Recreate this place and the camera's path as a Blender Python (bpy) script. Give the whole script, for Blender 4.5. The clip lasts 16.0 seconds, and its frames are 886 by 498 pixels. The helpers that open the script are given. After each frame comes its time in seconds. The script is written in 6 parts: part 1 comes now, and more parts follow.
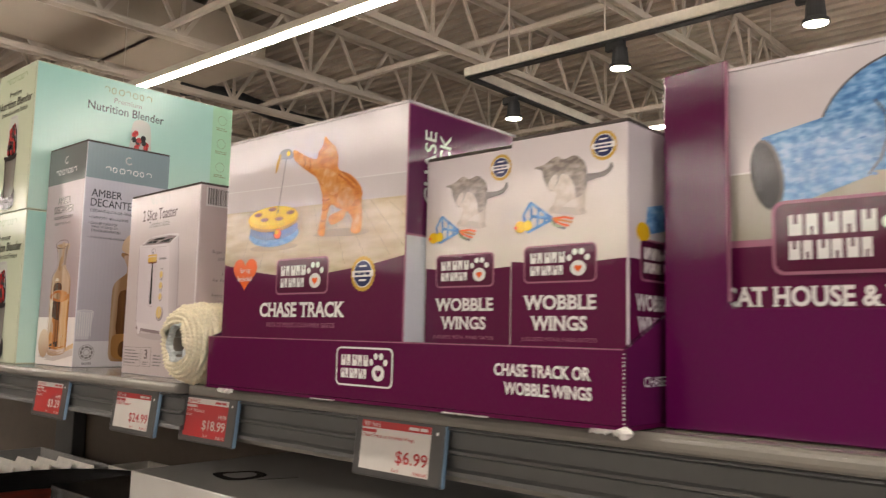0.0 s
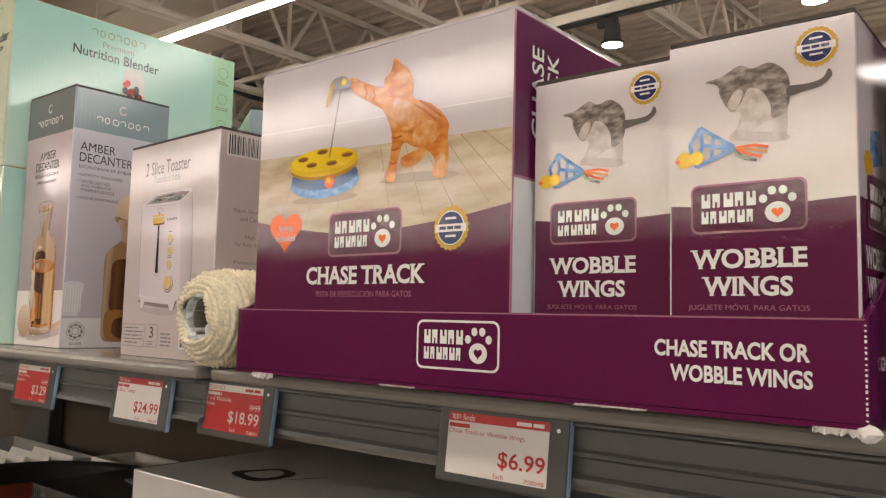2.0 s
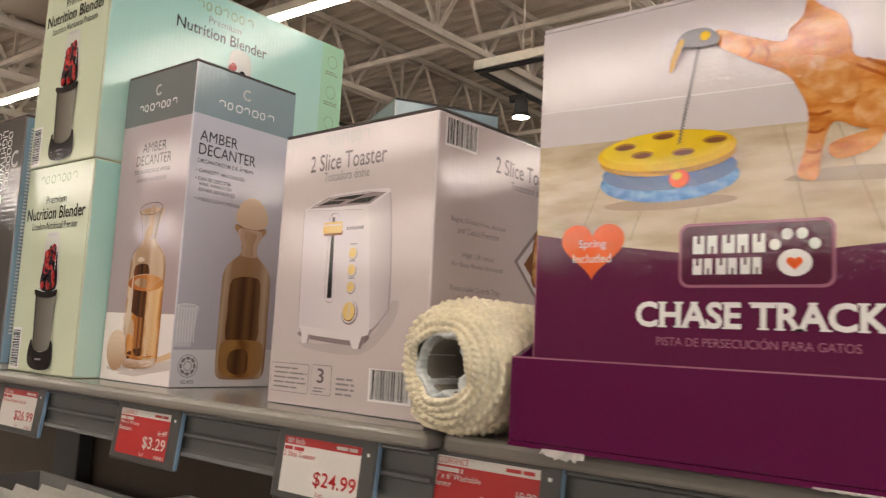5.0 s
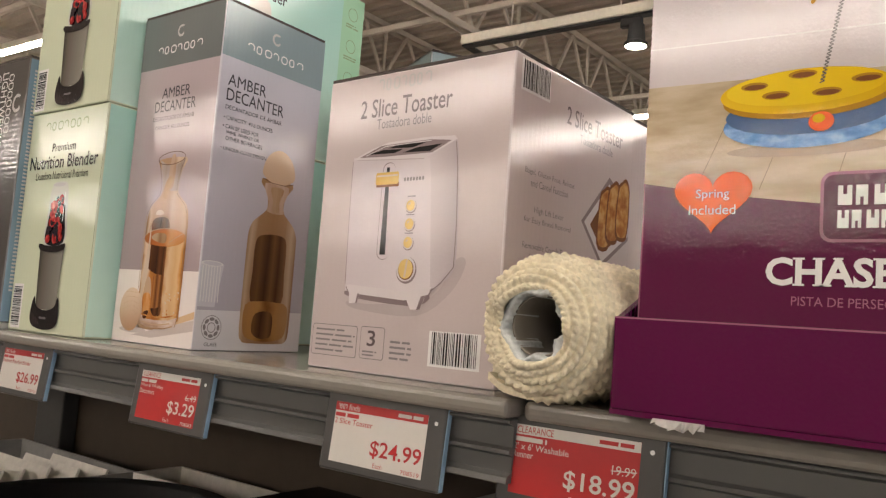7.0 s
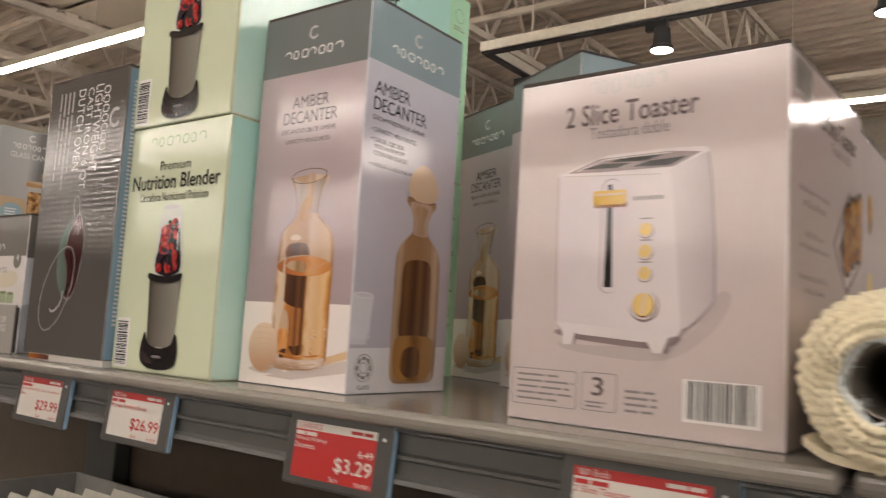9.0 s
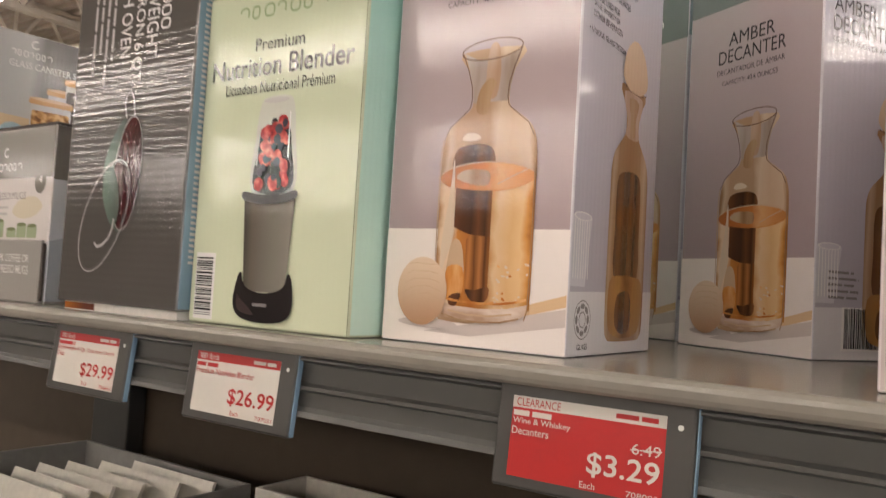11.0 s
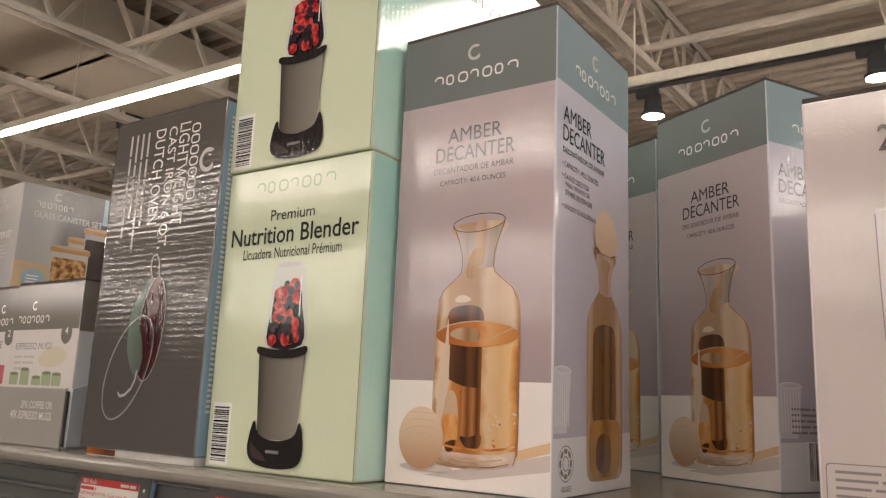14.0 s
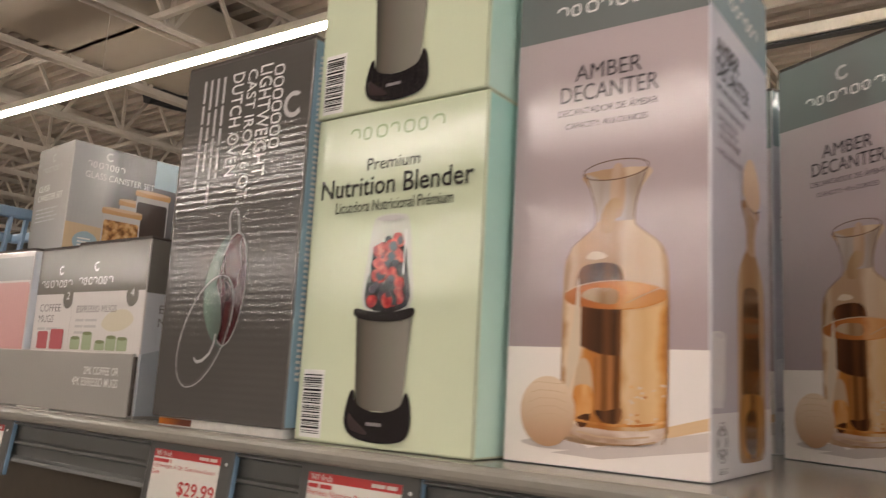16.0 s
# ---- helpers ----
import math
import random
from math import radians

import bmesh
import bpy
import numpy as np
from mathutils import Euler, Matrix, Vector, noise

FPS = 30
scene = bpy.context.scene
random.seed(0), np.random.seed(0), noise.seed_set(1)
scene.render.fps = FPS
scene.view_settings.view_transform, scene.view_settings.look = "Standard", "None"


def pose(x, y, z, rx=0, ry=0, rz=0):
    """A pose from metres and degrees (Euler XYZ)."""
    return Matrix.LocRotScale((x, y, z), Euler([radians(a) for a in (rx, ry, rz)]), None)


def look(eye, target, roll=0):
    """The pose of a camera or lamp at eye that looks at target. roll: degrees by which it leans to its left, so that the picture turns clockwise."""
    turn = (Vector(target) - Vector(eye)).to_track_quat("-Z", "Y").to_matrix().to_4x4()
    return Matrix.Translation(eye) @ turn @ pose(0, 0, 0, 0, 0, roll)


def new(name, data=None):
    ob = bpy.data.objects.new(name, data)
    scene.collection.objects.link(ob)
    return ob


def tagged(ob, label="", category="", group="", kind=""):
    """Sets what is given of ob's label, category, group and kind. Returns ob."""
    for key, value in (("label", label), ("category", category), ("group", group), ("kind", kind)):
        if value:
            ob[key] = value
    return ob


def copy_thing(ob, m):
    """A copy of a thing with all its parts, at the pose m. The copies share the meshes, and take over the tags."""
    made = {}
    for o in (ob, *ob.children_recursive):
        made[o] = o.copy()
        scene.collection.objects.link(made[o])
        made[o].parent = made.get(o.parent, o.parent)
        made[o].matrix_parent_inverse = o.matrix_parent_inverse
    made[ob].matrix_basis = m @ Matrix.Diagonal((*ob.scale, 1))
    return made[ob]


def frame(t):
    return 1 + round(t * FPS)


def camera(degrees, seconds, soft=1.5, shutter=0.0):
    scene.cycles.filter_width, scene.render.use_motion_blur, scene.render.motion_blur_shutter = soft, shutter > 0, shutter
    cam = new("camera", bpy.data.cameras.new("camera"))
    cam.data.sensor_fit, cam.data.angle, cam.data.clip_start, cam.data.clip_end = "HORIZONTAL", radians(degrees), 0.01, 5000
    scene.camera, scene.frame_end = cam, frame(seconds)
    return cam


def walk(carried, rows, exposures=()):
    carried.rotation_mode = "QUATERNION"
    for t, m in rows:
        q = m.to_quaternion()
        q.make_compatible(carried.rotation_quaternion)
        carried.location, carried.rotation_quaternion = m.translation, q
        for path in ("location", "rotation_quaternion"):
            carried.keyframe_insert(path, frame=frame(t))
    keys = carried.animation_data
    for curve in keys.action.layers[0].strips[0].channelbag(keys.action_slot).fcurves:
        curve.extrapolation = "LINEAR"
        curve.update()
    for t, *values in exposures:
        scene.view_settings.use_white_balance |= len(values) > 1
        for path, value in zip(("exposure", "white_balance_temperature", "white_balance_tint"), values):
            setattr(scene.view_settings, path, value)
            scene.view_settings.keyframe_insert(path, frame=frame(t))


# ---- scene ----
import collections
cam = camera(58.2, 16.0, soft=1.3, shutter=0.5)
METRES, EYE, TILT, LEAN, TURN = 1.2, 1.55, 0.0, 0.0, 41.7
ROWS = [
    (0.0, 0.0, 0.0, 0.0, -0.14, 6.18, -1.28),
    (0.5, -0.0322, 0.0458, -0.0035, 0.16, 5.89, -1.27),
    (1.0, -0.0503, 0.0917, -0.0034, -0.32, 5.48, -1.3),
    (1.5, -0.0655, 0.1009, -0.0065, -1.24, 5.17, -1.36),
    (2.0, -0.0694, 0.1094, -0.0086, -2.21, 5.1, -1.39),
    (2.5, -0.0827, 0.1186, 0.002, -2.91, 5.48, -1.53),
    (3.0, -0.0885, 0.1265, 0.0033, -3.41, 5.82, -1.83),
    (3.5, -0.091, 0.1306, 0.0014, -3.5, 6.11, -2.18),
    (4.0, -0.1064, 0.1557, -0.0077, -3.31, 6.39, -2.57),
    (4.5, -0.1754, 0.2126, -0.0064, -3.14, 6.58, -2.74),
    (5.0, -0.2299, 0.2612, -0.0004, -3.37, 6.72, -2.93),
    (7.5, -0.273, 0.3049, -0.0116, -5.04, 4.99, -3.94),
    (8.0, -0.2838, 0.3117, -0.0115, -5.25, 4.94, -3.63),
    (8.5, -0.3307, 0.3392, -0.0052, -5.48, 5.24, -3.38),
    (9.0, -0.3823, 0.3775, -0.0023, -5.4, 5.91, -3.32),
    (9.5, -0.4321, 0.4368, -0.0123, -5.22, 6.66, -3.41),
    (10.0, -0.4811, 0.4933, -0.0139, -5.38, 6.67, -3.46),
    (12.5, -0.4837, 0.5666, -0.0141, -9.84, 1.19, -2.59),
    (13.0, -0.49, 0.5168, -0.0055, -8.83, 5.98, -2.42),
    (13.5, -0.4915, 0.4886, 0.0001, -8.09, 9.55, -2.32),
    (14.0, -0.4947, 0.4885, -0.0019, -7.72, 11.07, -2.26),
    (14.5, -0.4967, 0.4887, -0.0024, -7.53, 11.12, -2.24),
    (15.0, -0.4967, 0.4882, -0.0033, -7.14, 10.65, -2.45),
    (15.5, -0.5035, 0.5045, -0.004, -6.65, 10.02, -2.76),
    (16.0, -0.5384, 0.5429, -0.0088, -6.42, 9.53, -3.1),
]
EDGES = [
    (5.2, look((-0.427, 0.054, 1.546), (-1.664, 1.607, 1.785), 2.8)),
    (7.3, look((-0.492, 0.049, 1.535), (-1.676, 1.652, 1.713), 4.3)),
    (10.2, look((-0.834, 0.060, 1.534), (-2.019, 1.656, 1.749), 3.6)),
    (12.3, look((-0.906, 0.144, 1.519), (-1.933, 1.860, 1.491), 3.0)),
]
walk(cam, sorted([(t, pose(0, 0, EYE, TILT, LEAN, TURN) @ pose(METRES * x, METRES * y, METRES * z, 90 + pitch, roll, yaw)) for t, x, y, z, yaw, pitch, roll in ROWS] + EDGES, key=lambda row: row[0]),
     [(0.0, 0.0), (10.2, 0.0), (12.2, 0.5), (12.6, 0.47), (13.2, 0.0), (16.0, 0.0)])

# ---- world and light ----
world = bpy.data.worlds.new("store_air")
scene.world = world
world.use_nodes = True
world.node_tree.nodes["Background"].inputs[0].default_value = (1.0, 0.9, 0.78, 1)
world.node_tree.nodes["Background"].inputs[1].default_value = 0.02
LED_POWER, SPOT_POWER, DAY_POWER = 60.0, 40.0, 320.0

# ---- materials ----
def nodes_of(name):
    mat = bpy.data.materials.new(name)
    mat.use_nodes = True
    tree = mat.node_tree
    return mat, tree, tree.nodes["Principled BSDF"]


def link(tree, a, b):
    tree.links.new(a, b)


def add(tree, kind, **inputs):
    n = tree.nodes.new(kind)
    for key, value in inputs.items():
        n.inputs[key.replace("_", " ")].default_value = value
    return n


def rgba(c, f=1.0):
    return (min(c[0] * f, 1), min(c[1] * f, 1), min(c[2] * f, 1), 1)


def matte(name, color, rough=0.6, metal=0.0, grain=40.0, vary=0.12, bump=0.15, dist=0.001, coat=0.0):
    """Paint, metal, board: two scales of variation and a fine relief."""
    mat, tree, p = nodes_of(name)
    co = tree.nodes.new("ShaderNodeTexCoord")
    fine = add(tree, "ShaderNodeTexNoise", Scale=grain, Detail=6.0)
    wide = add(tree, "ShaderNodeTexNoise", Scale=grain * 0.08, Detail=3.0)
    for n in (fine, wide):
        link(tree, co.outputs["Object"], n.inputs["Vector"])
    mix = add(tree, "ShaderNodeMath")
    mix.operation = "ADD"
    link(tree, fine.outputs[0], mix.inputs[0])
    link(tree, wide.outputs[0], mix.inputs[1])
    ramp = tree.nodes.new("ShaderNodeValToRGB")
    ramp.color_ramp.elements[0].position, ramp.color_ramp.elements[1].position = 0.3, 0.7
    half = add(tree, "ShaderNodeMath")
    half.operation = "MULTIPLY"
    half.inputs[1].default_value = 0.5
    link(tree, mix.outputs[0], half.inputs[0])
    ramp.color_ramp.elements[0].color, ramp.color_ramp.elements[1].color = rgba(color, 1 - vary), rgba(color, 1 + vary)
    link(tree, half.outputs[0], ramp.inputs[0])
    link(tree, ramp.outputs[0], p.inputs["Base Color"])
    p.inputs["Roughness"].default_value, p.inputs["Metallic"].default_value = rough, metal
    p.inputs["Coat Weight"].default_value = coat
    if bump:
        b = add(tree, "ShaderNodeBump", Strength=bump, Distance=dist)
        link(tree, fine.outputs[0], b.inputs["Height"])
        link(tree, b.outputs[0], p.inputs["Normal"])
    return mat


def ink(name, color, to=None, axis=2, lo=0.0, hi=0.3, rough=0.03, flute=0.8, mottle=0.75, metal=0.0, photo=None, stretch_by=(60, 60, 4), stops=None, lying=False):
    """Coated, printed cardboard: a printed colour (or a printed blend between two), the flutes of the board under the gloss and the orange-peel of the varnish."""
    mat, tree, p = nodes_of(name)
    co = tree.nodes.new("ShaderNodeTexCoord")
    xyz = tree.nodes.new("ShaderNodeSeparateXYZ")
    link(tree, co.outputs["Object"], xyz.inputs[0])
    soft = add(tree, "ShaderNodeTexNoise", Scale=9.0, Detail=3.0)
    link(tree, co.outputs["Object"], soft.inputs["Vector"])
    if photo:
        # a printed photograph: three tones in streaks or blotches
        shape = add(tree, "ShaderNodeMapping")
        shape.inputs["Scale"].default_value = stretch_by
        grain = add(tree, "ShaderNodeTexNoise", Scale=1.0, Detail=4.0)
        link(tree, co.outputs["Object"], shape.inputs[0])
        link(tree, shape.outputs[0], grain.inputs["Vector"])
        base = tree.nodes.new("ShaderNodeValToRGB")
        base.color_ramp.elements[0].position, base.color_ramp.elements[1].position = 0.36, 0.64
        base.color_ramp.elements[0].color, base.color_ramp.elements[1].color = rgba(photo[0]), rgba(photo[-1])
        if len(photo) > 2:
            base.color_ramp.elements.new(0.5).color = rgba(photo[1])
        link(tree, grain.outputs[0], base.inputs[0])
    elif stops:
        # a printed photograph of glass: tones side by side, with a slight waver
        base = tree.nodes.new("ShaderNodeValToRGB")
        els = base.color_ramp.elements
        els[0].position, els[0].color = stops[0][0], rgba(stops[0][1])
        els[1].position, els[1].color = stops[-1][0], rgba(stops[-1][1])
        for at, tone in stops[1:-1]:
            els.new(at).color = rgba(tone)
        shape = add(tree, "ShaderNodeMapping")
        shape.inputs["Scale"].default_value = stretch_by
        waver = add(tree, "ShaderNodeTexNoise", Scale=1.0, Detail=3.0)
        link(tree, co.outputs["Object"], shape.inputs[0])
        link(tree, shape.outputs[0], waver.inputs["Vector"])
        shift = add(tree, "ShaderNodeMapRange")
        shift.inputs["To Min"].default_value, shift.inputs["To Max"].default_value = -0.12, 0.12
        link(tree, waver.outputs[0], shift.inputs["Value"])
        rng = add(tree, "ShaderNodeMapRange")
        rng.inputs["From Min"].default_value, rng.inputs["From Max"].default_value = lo, hi
        link(tree, xyz.outputs[axis], rng.inputs["Value"])
        both = add(tree, "ShaderNodeMath")
        both.operation = "ADD"
        link(tree, rng.outputs[0], both.inputs[0])
        link(tree, shift.outputs[0], both.inputs[1])
        link(tree, both.outputs[0], base.inputs[0])
    elif to is None:
        base = tree.nodes.new("ShaderNodeValToRGB")
        base.color_ramp.elements[0].position, base.color_ramp.elements[1].position = 0.35, 0.65
        base.color_ramp.elements[0].color, base.color_ramp.elements[1].color = rgba(color, 0.955), rgba(color, 1.035)
        link(tree, soft.outputs[0], base.inputs[0])
    else:
        base = tree.nodes.new("ShaderNodeValToRGB")
        base.color_ramp.elements[0].color, base.color_ramp.elements[1].color = rgba(color), rgba(to)
        rng = add(tree, "ShaderNodeMapRange")
        rng.inputs["From Min"].default_value, rng.inputs["From Max"].default_value = lo, hi
        link(tree, xyz.outputs[axis], rng.inputs["Value"])
        link(tree, rng.outputs[0], base.inputs[0])
    link(tree, base.outputs[0], p.inputs["Base Color"])
    p.inputs["Roughness"].default_value, p.inputs["Metallic"].default_value = rough, metal
    p.inputs["Specular IOR Level"].default_value = 0.55
    # flutes: upright waves some 5 mm apart on every wall of the box, level ones where the box lies on its end
    along = add(tree, "ShaderNodeMath")
    along.operation = "ADD"
    link(tree, xyz.outputs[0], along.inputs[0])
    link(tree, xyz.outputs[1], along.inputs[1])
    turn = add(tree, "ShaderNodeMath")
    turn.operation = "MULTIPLY"
    turn.inputs[1].default_value = 2 * math.pi / 0.0052
    link(tree, xyz.outputs[2] if lying else along.outputs[0], turn.inputs[0])
    sine = add(tree, "ShaderNodeMath")
    sine.operation = "SINE"
    link(tree, turn.outputs[0], sine.inputs[0])
    stretch = add(tree, "ShaderNodeMapping")
    stretch.inputs["Scale"].default_value = (1.0, 1.0, 0.8)
    link(tree, co.outputs["Object"], stretch.inputs[0])
    peel = add(tree, "ShaderNodeTexNoise", Scale=620.0, Detail=1.5)
    swell = add(tree, "ShaderNodeTexNoise", Scale=26.0, Detail=2.0)
    link(tree, stretch.outputs[0], peel.inputs["Vector"])
    link(tree, co.outputs["Object"], swell.inputs["Vector"])
    b1 = add(tree, "ShaderNodeBump", Strength=flute, Distance=0.00002)
    link(tree, sine.outputs[0], b1.inputs["Height"])
    b2 = add(tree, "ShaderNodeBump", Strength=mottle, Distance=0.0001)
    link(tree, peel.outputs[0], b2.inputs["Height"])
    link(tree, b1.outputs[0], b2.inputs["Normal"])
    b3 = add(tree, "ShaderNodeBump", Strength=0.4, Distance=0.00032)
    link(tree, swell.outputs[0], b3.inputs["Height"])
    link(tree, b2.outputs[0], b3.inputs["Normal"])
    link(tree, b3.outputs[0], p.inputs["Normal"])
    return mat


def glow(name, color, strength):
    mat, tree, p = nodes_of(name)
    p.inputs["Base Color"].default_value = rgba(color)
    p.inputs["Emission Color"].default_value = rgba(color)
    p.inputs["Emission Strength"].default_value = strength
    return mat


M_FLOOR = matte("polished_concrete", (0.21, 0.185, 0.17), rough=0.35, grain=8, bump=0.05)
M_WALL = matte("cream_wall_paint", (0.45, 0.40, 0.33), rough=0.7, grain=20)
# unseen walls: the wall tone darkened to cut bounce and reflections
M_WALL_DIM = matte("dimmed_unseen_wall", (0.20, 0.175, 0.15), rough=0.7, grain=20)
M_DECK = matte("cream_deck_paint", (0.45, 0.375, 0.295), rough=0.55, grain=5, vary=0.1)
M_STEEL = matte("cream_steel_paint", (0.56, 0.49, 0.40), rough=0.5, grain=9, vary=0.12)
M_DUCT = matte("beige_duct_wrap", (0.46, 0.39, 0.30), rough=0.7, grain=3, vary=0.06)
M_DARKDUCT = matte("galvanised_duct", (0.16, 0.155, 0.15), rough=0.5, metal=0.3, grain=6)
M_BLACK = matte("black_powder_coat", (0.02, 0.02, 0.02), rough=0.45)
M_TRACKWHITE = matte("cream_track_enamel", (0.72, 0.66, 0.55), rough=0.4)
M_LED = glow("led_diffuser", (1.0, 0.893, 0.805), LED_POWER)
M_SPOT = glow("spot_lens", (1.0, 0.9, 0.74), SPOT_POWER)
M_SHELF = matte("grey_shelf_enamel", (0.23, 0.212, 0.182), rough=0.22, grain=120, vary=0.06, bump=0.06)
M_RAIL = matte("grey_plastic_rail", (0.085, 0.084, 0.078), rough=0.42, grain=90, vary=0.06, bump=0.08)
M_POST = matte("dark_upright_enamel", (0.06, 0.058, 0.055), rough=0.5)
M_BACK = matte("brown_back_panel", (0.085, 0.06, 0.039), rough=0.6)
M_KRAFT = matte("raw_cardboard", (0.30, 0.2, 0.12), rough=0.85, grain=150)
M_CUT = matte("dark_cut_edge", (0.055, 0.042, 0.035), rough=0.85, grain=150)
M_TORN = matte("torn_white_paper", (0.75, 0.72, 0.68), rough=0.9, grain=200, bump=0.5)
M_ROPE = matte("cream_cotton_yarn", (0.74, 0.665, 0.48), rough=0.95, grain=420, vary=0.24, bump=0.8, dist=0.001)
M_LATEX = matte("white_latex_backing", (0.60, 0.62, 0.60), rough=0.9, grain=260, vary=0.35, bump=1.0)
M_TUBE = matte("grey_cardboard_tube", (0.26, 0.23, 0.19), rough=0.85, grain=90)


# ---- building helpers ----
def mesh_of(name, bm, mats):
    me = bpy.data.meshes.new(name)
    bm.normal_update()
    bm.to_mesh(me)
    bm.free()
    for m in (mats if isinstance(mats, (list, tuple)) else [mats]):
        me.materials.append(m)
    return me


def part(name, bm, material, parent, label=""):
    ob = new(name, mesh_of(name, bm, material))
    ob.parent = parent
    return tagged(ob, label)


def thing(name, label, category, m=None, group=""):
    e = new(name)
    e.empty_display_size = 0.05
    if m is not None:
        e.matrix_world = m
    return tagged(e, label, category, group)


def structure(name, bm, material, label, category):
    ob = new(name, mesh_of(name, bm, material))
    return tagged(ob, label, category, kind="structure")


def block(bm, x0, y0, z0, x1, y1, z1, bevel=0.0, slot=0, segments=2):
    """An axis-parallel block with rounded edges, added to bm."""
    made = bmesh.ops.create_cube(bm, size=1.0)
    vs = made["verts"]
    for v in vs:
        v.co = Vector((x0 + (v.co.x + 0.5) * (x1 - x0), y0 + (v.co.y + 0.5) * (y1 - y0), z0 + (v.co.z + 0.5) * (z1 - z0)))
    fs = {f for v in vs for f in v.link_faces}
    for f in fs:
        f.material_index = slot
    if bevel:
        es = list({e for v in vs for e in v.link_edges})
        got = bmesh.ops.bevel(bm, geom=es, offset=bevel, segments=segments, profile=0.5, affect="EDGES")
        for f in got["faces"]:
            f.material_index = slot
    return bm


def blocks(*specs):
    bm = bmesh.new()
    for s in specs:
        block(bm, *s)
    return bm


def rod(bm, a, b, r, sides=6, r2=None):
    a, b = Vector(a), Vector(b)
    d = b - a
    made = bmesh.ops.create_cone(bm, cap_ends=True, segments=sides, radius1=r, radius2=r if r2 is None else r2, depth=d.length)
    m = Matrix.Translation((a + b) / 2) @ d.to_track_quat("Z", "Y").to_matrix().to_4x4()
    bmesh.ops.transform(bm, matrix=m, verts=made["verts"])
    return made["verts"]


def bar(bm, a, b, w, h):
    """A square bar from a to b, w wide and h high."""
    a, b = Vector(a), Vector(b)
    d = b - a
    made = bmesh.ops.create_cube(bm, size=1.0)
    m = Matrix.Translation((a + b) / 2) @ d.to_track_quat("Y", "Z").to_matrix().to_4x4() @ Matrix.Diagonal((w, d.length, h, 1))
    bmesh.ops.transform(bm, matrix=m, verts=made["verts"])


def lathe(bm, profile, sides=24, slot=0):
    """Turns (r, z) pairs about z."""
    rings = []
    for r, z in profile:
        rings.append([bm.verts.new((r * math.cos(2 * math.pi * i / sides), r * math.sin(2 * math.pi * i / sides), z)) for i in range(sides)])
    for a, b in zip(rings, rings[1:]):
        for i in range(sides):
            f = bm.faces.new((a[i], a[(i + 1) % sides], b[(i + 1) % sides], b[i]))
            f.material_index, f.smooth = slot, True
    return rings


# ---- shell of the store ----
structure("floor", blocks((-18, -11, -0.1, 11, 10.2, 0.0)), M_FLOOR, "polished grey-beige concrete shop floor", "floor")
structure("wall_north", blocks((-18, 10.0, 0.0, 11, 10.2, 4.6)), M_WALL, "plain cream painted far wall of the shop", "wall")
# the three walls out of view, dimmed to hold the fill light down
structure("wall_south", blocks((-18, -11.2, 0.0, 11, -11.0, 4.6)), M_WALL_DIM, "plain unseen shop wall, darkened to cut bounced light", "wall")
structure("wall_west", blocks((-18.2, -11.2, 0.0, -18, 10.2, 4.6)), M_WALL_DIM, "plain unseen shop wall, darkened to cut bounced light", "wall")
structure("wall_east", blocks((11, -11.2, 0.0, 11.2, 10.2, 0.7), (11, -11.2, 0.7, 11.2, -6.0, 3.3), (11, 8.0, 0.7, 11.2, 10.2, 3.3), (11, -11.2, 3.3, 11.2, 10.2, 4.6)), M_WALL_DIM, "plain unseen shop wall, darkened to cut bounced light", "wall")

# shop front window in the east wall, with the daylight that comes through it
win = tagged(new("window_1"), "wide shop front window with dark frame bars", "window", kind="structure")
for wy in (-6.0, -3.2, -0.4, 2.4, 5.2, 7.94):
    part("window_bar", blocks((11.04, wy, 0.7, 11.14, wy + 0.06, 3.3)), M_BLACK, win)
part("window_sill", blocks((10.9, -6.1, 0.64, 10.998, 8.1, 0.698)), M_BLACK, win)
day = bpy.data.lights.new("daylight", "AREA")
day.shape, day.size, day.size_y, day.energy, day.color = "RECTANGLE", 13.8, 2.5, DAY_POWER, (0.74, 0.87, 1.0)
lamp = new("window_daylight", day)
lamp.matrix_world = look((11.17, 1.0, 2.0), (0.0, 1.0, 1.9))

DECK, CHORD = 4.25, 3.70


def ribbed_deck():
    """Corrugated steel roof deck, ribs along x."""
    bm = bmesh.new()
    pitch, y, row = 0.15, -11.0, []
    while y < 10.2:
        for dy, dz in ((0.0, 0.0), (0.06, 0.0), (0.08, 0.055), (0.13, 0.055)):
            row.append((y + dy, DECK + dz))
        y += pitch
    a = [bm.verts.new((-18, p[0], p[1])) for p in row]
    b = [bm.verts.new((11, p[0], p[1])) for p in row]
    for i in range(len(row) - 1):
        bm.faces.new((a[i], a[i + 1], b[i + 1], b[i]))
    top = [bm.verts.new(v) for v in ((-18, -11.2, DECK + 0.15), (11, -11.2, DECK + 0.15), (11, 10.4, DECK + 0.15), (-18, 10.4, DECK + 0.15))]
    bm.faces.new(top)
    return bm


structure("ceiling", ribbed_deck(), M_DECK, "cream painted corrugated steel roof deck", "ceiling")


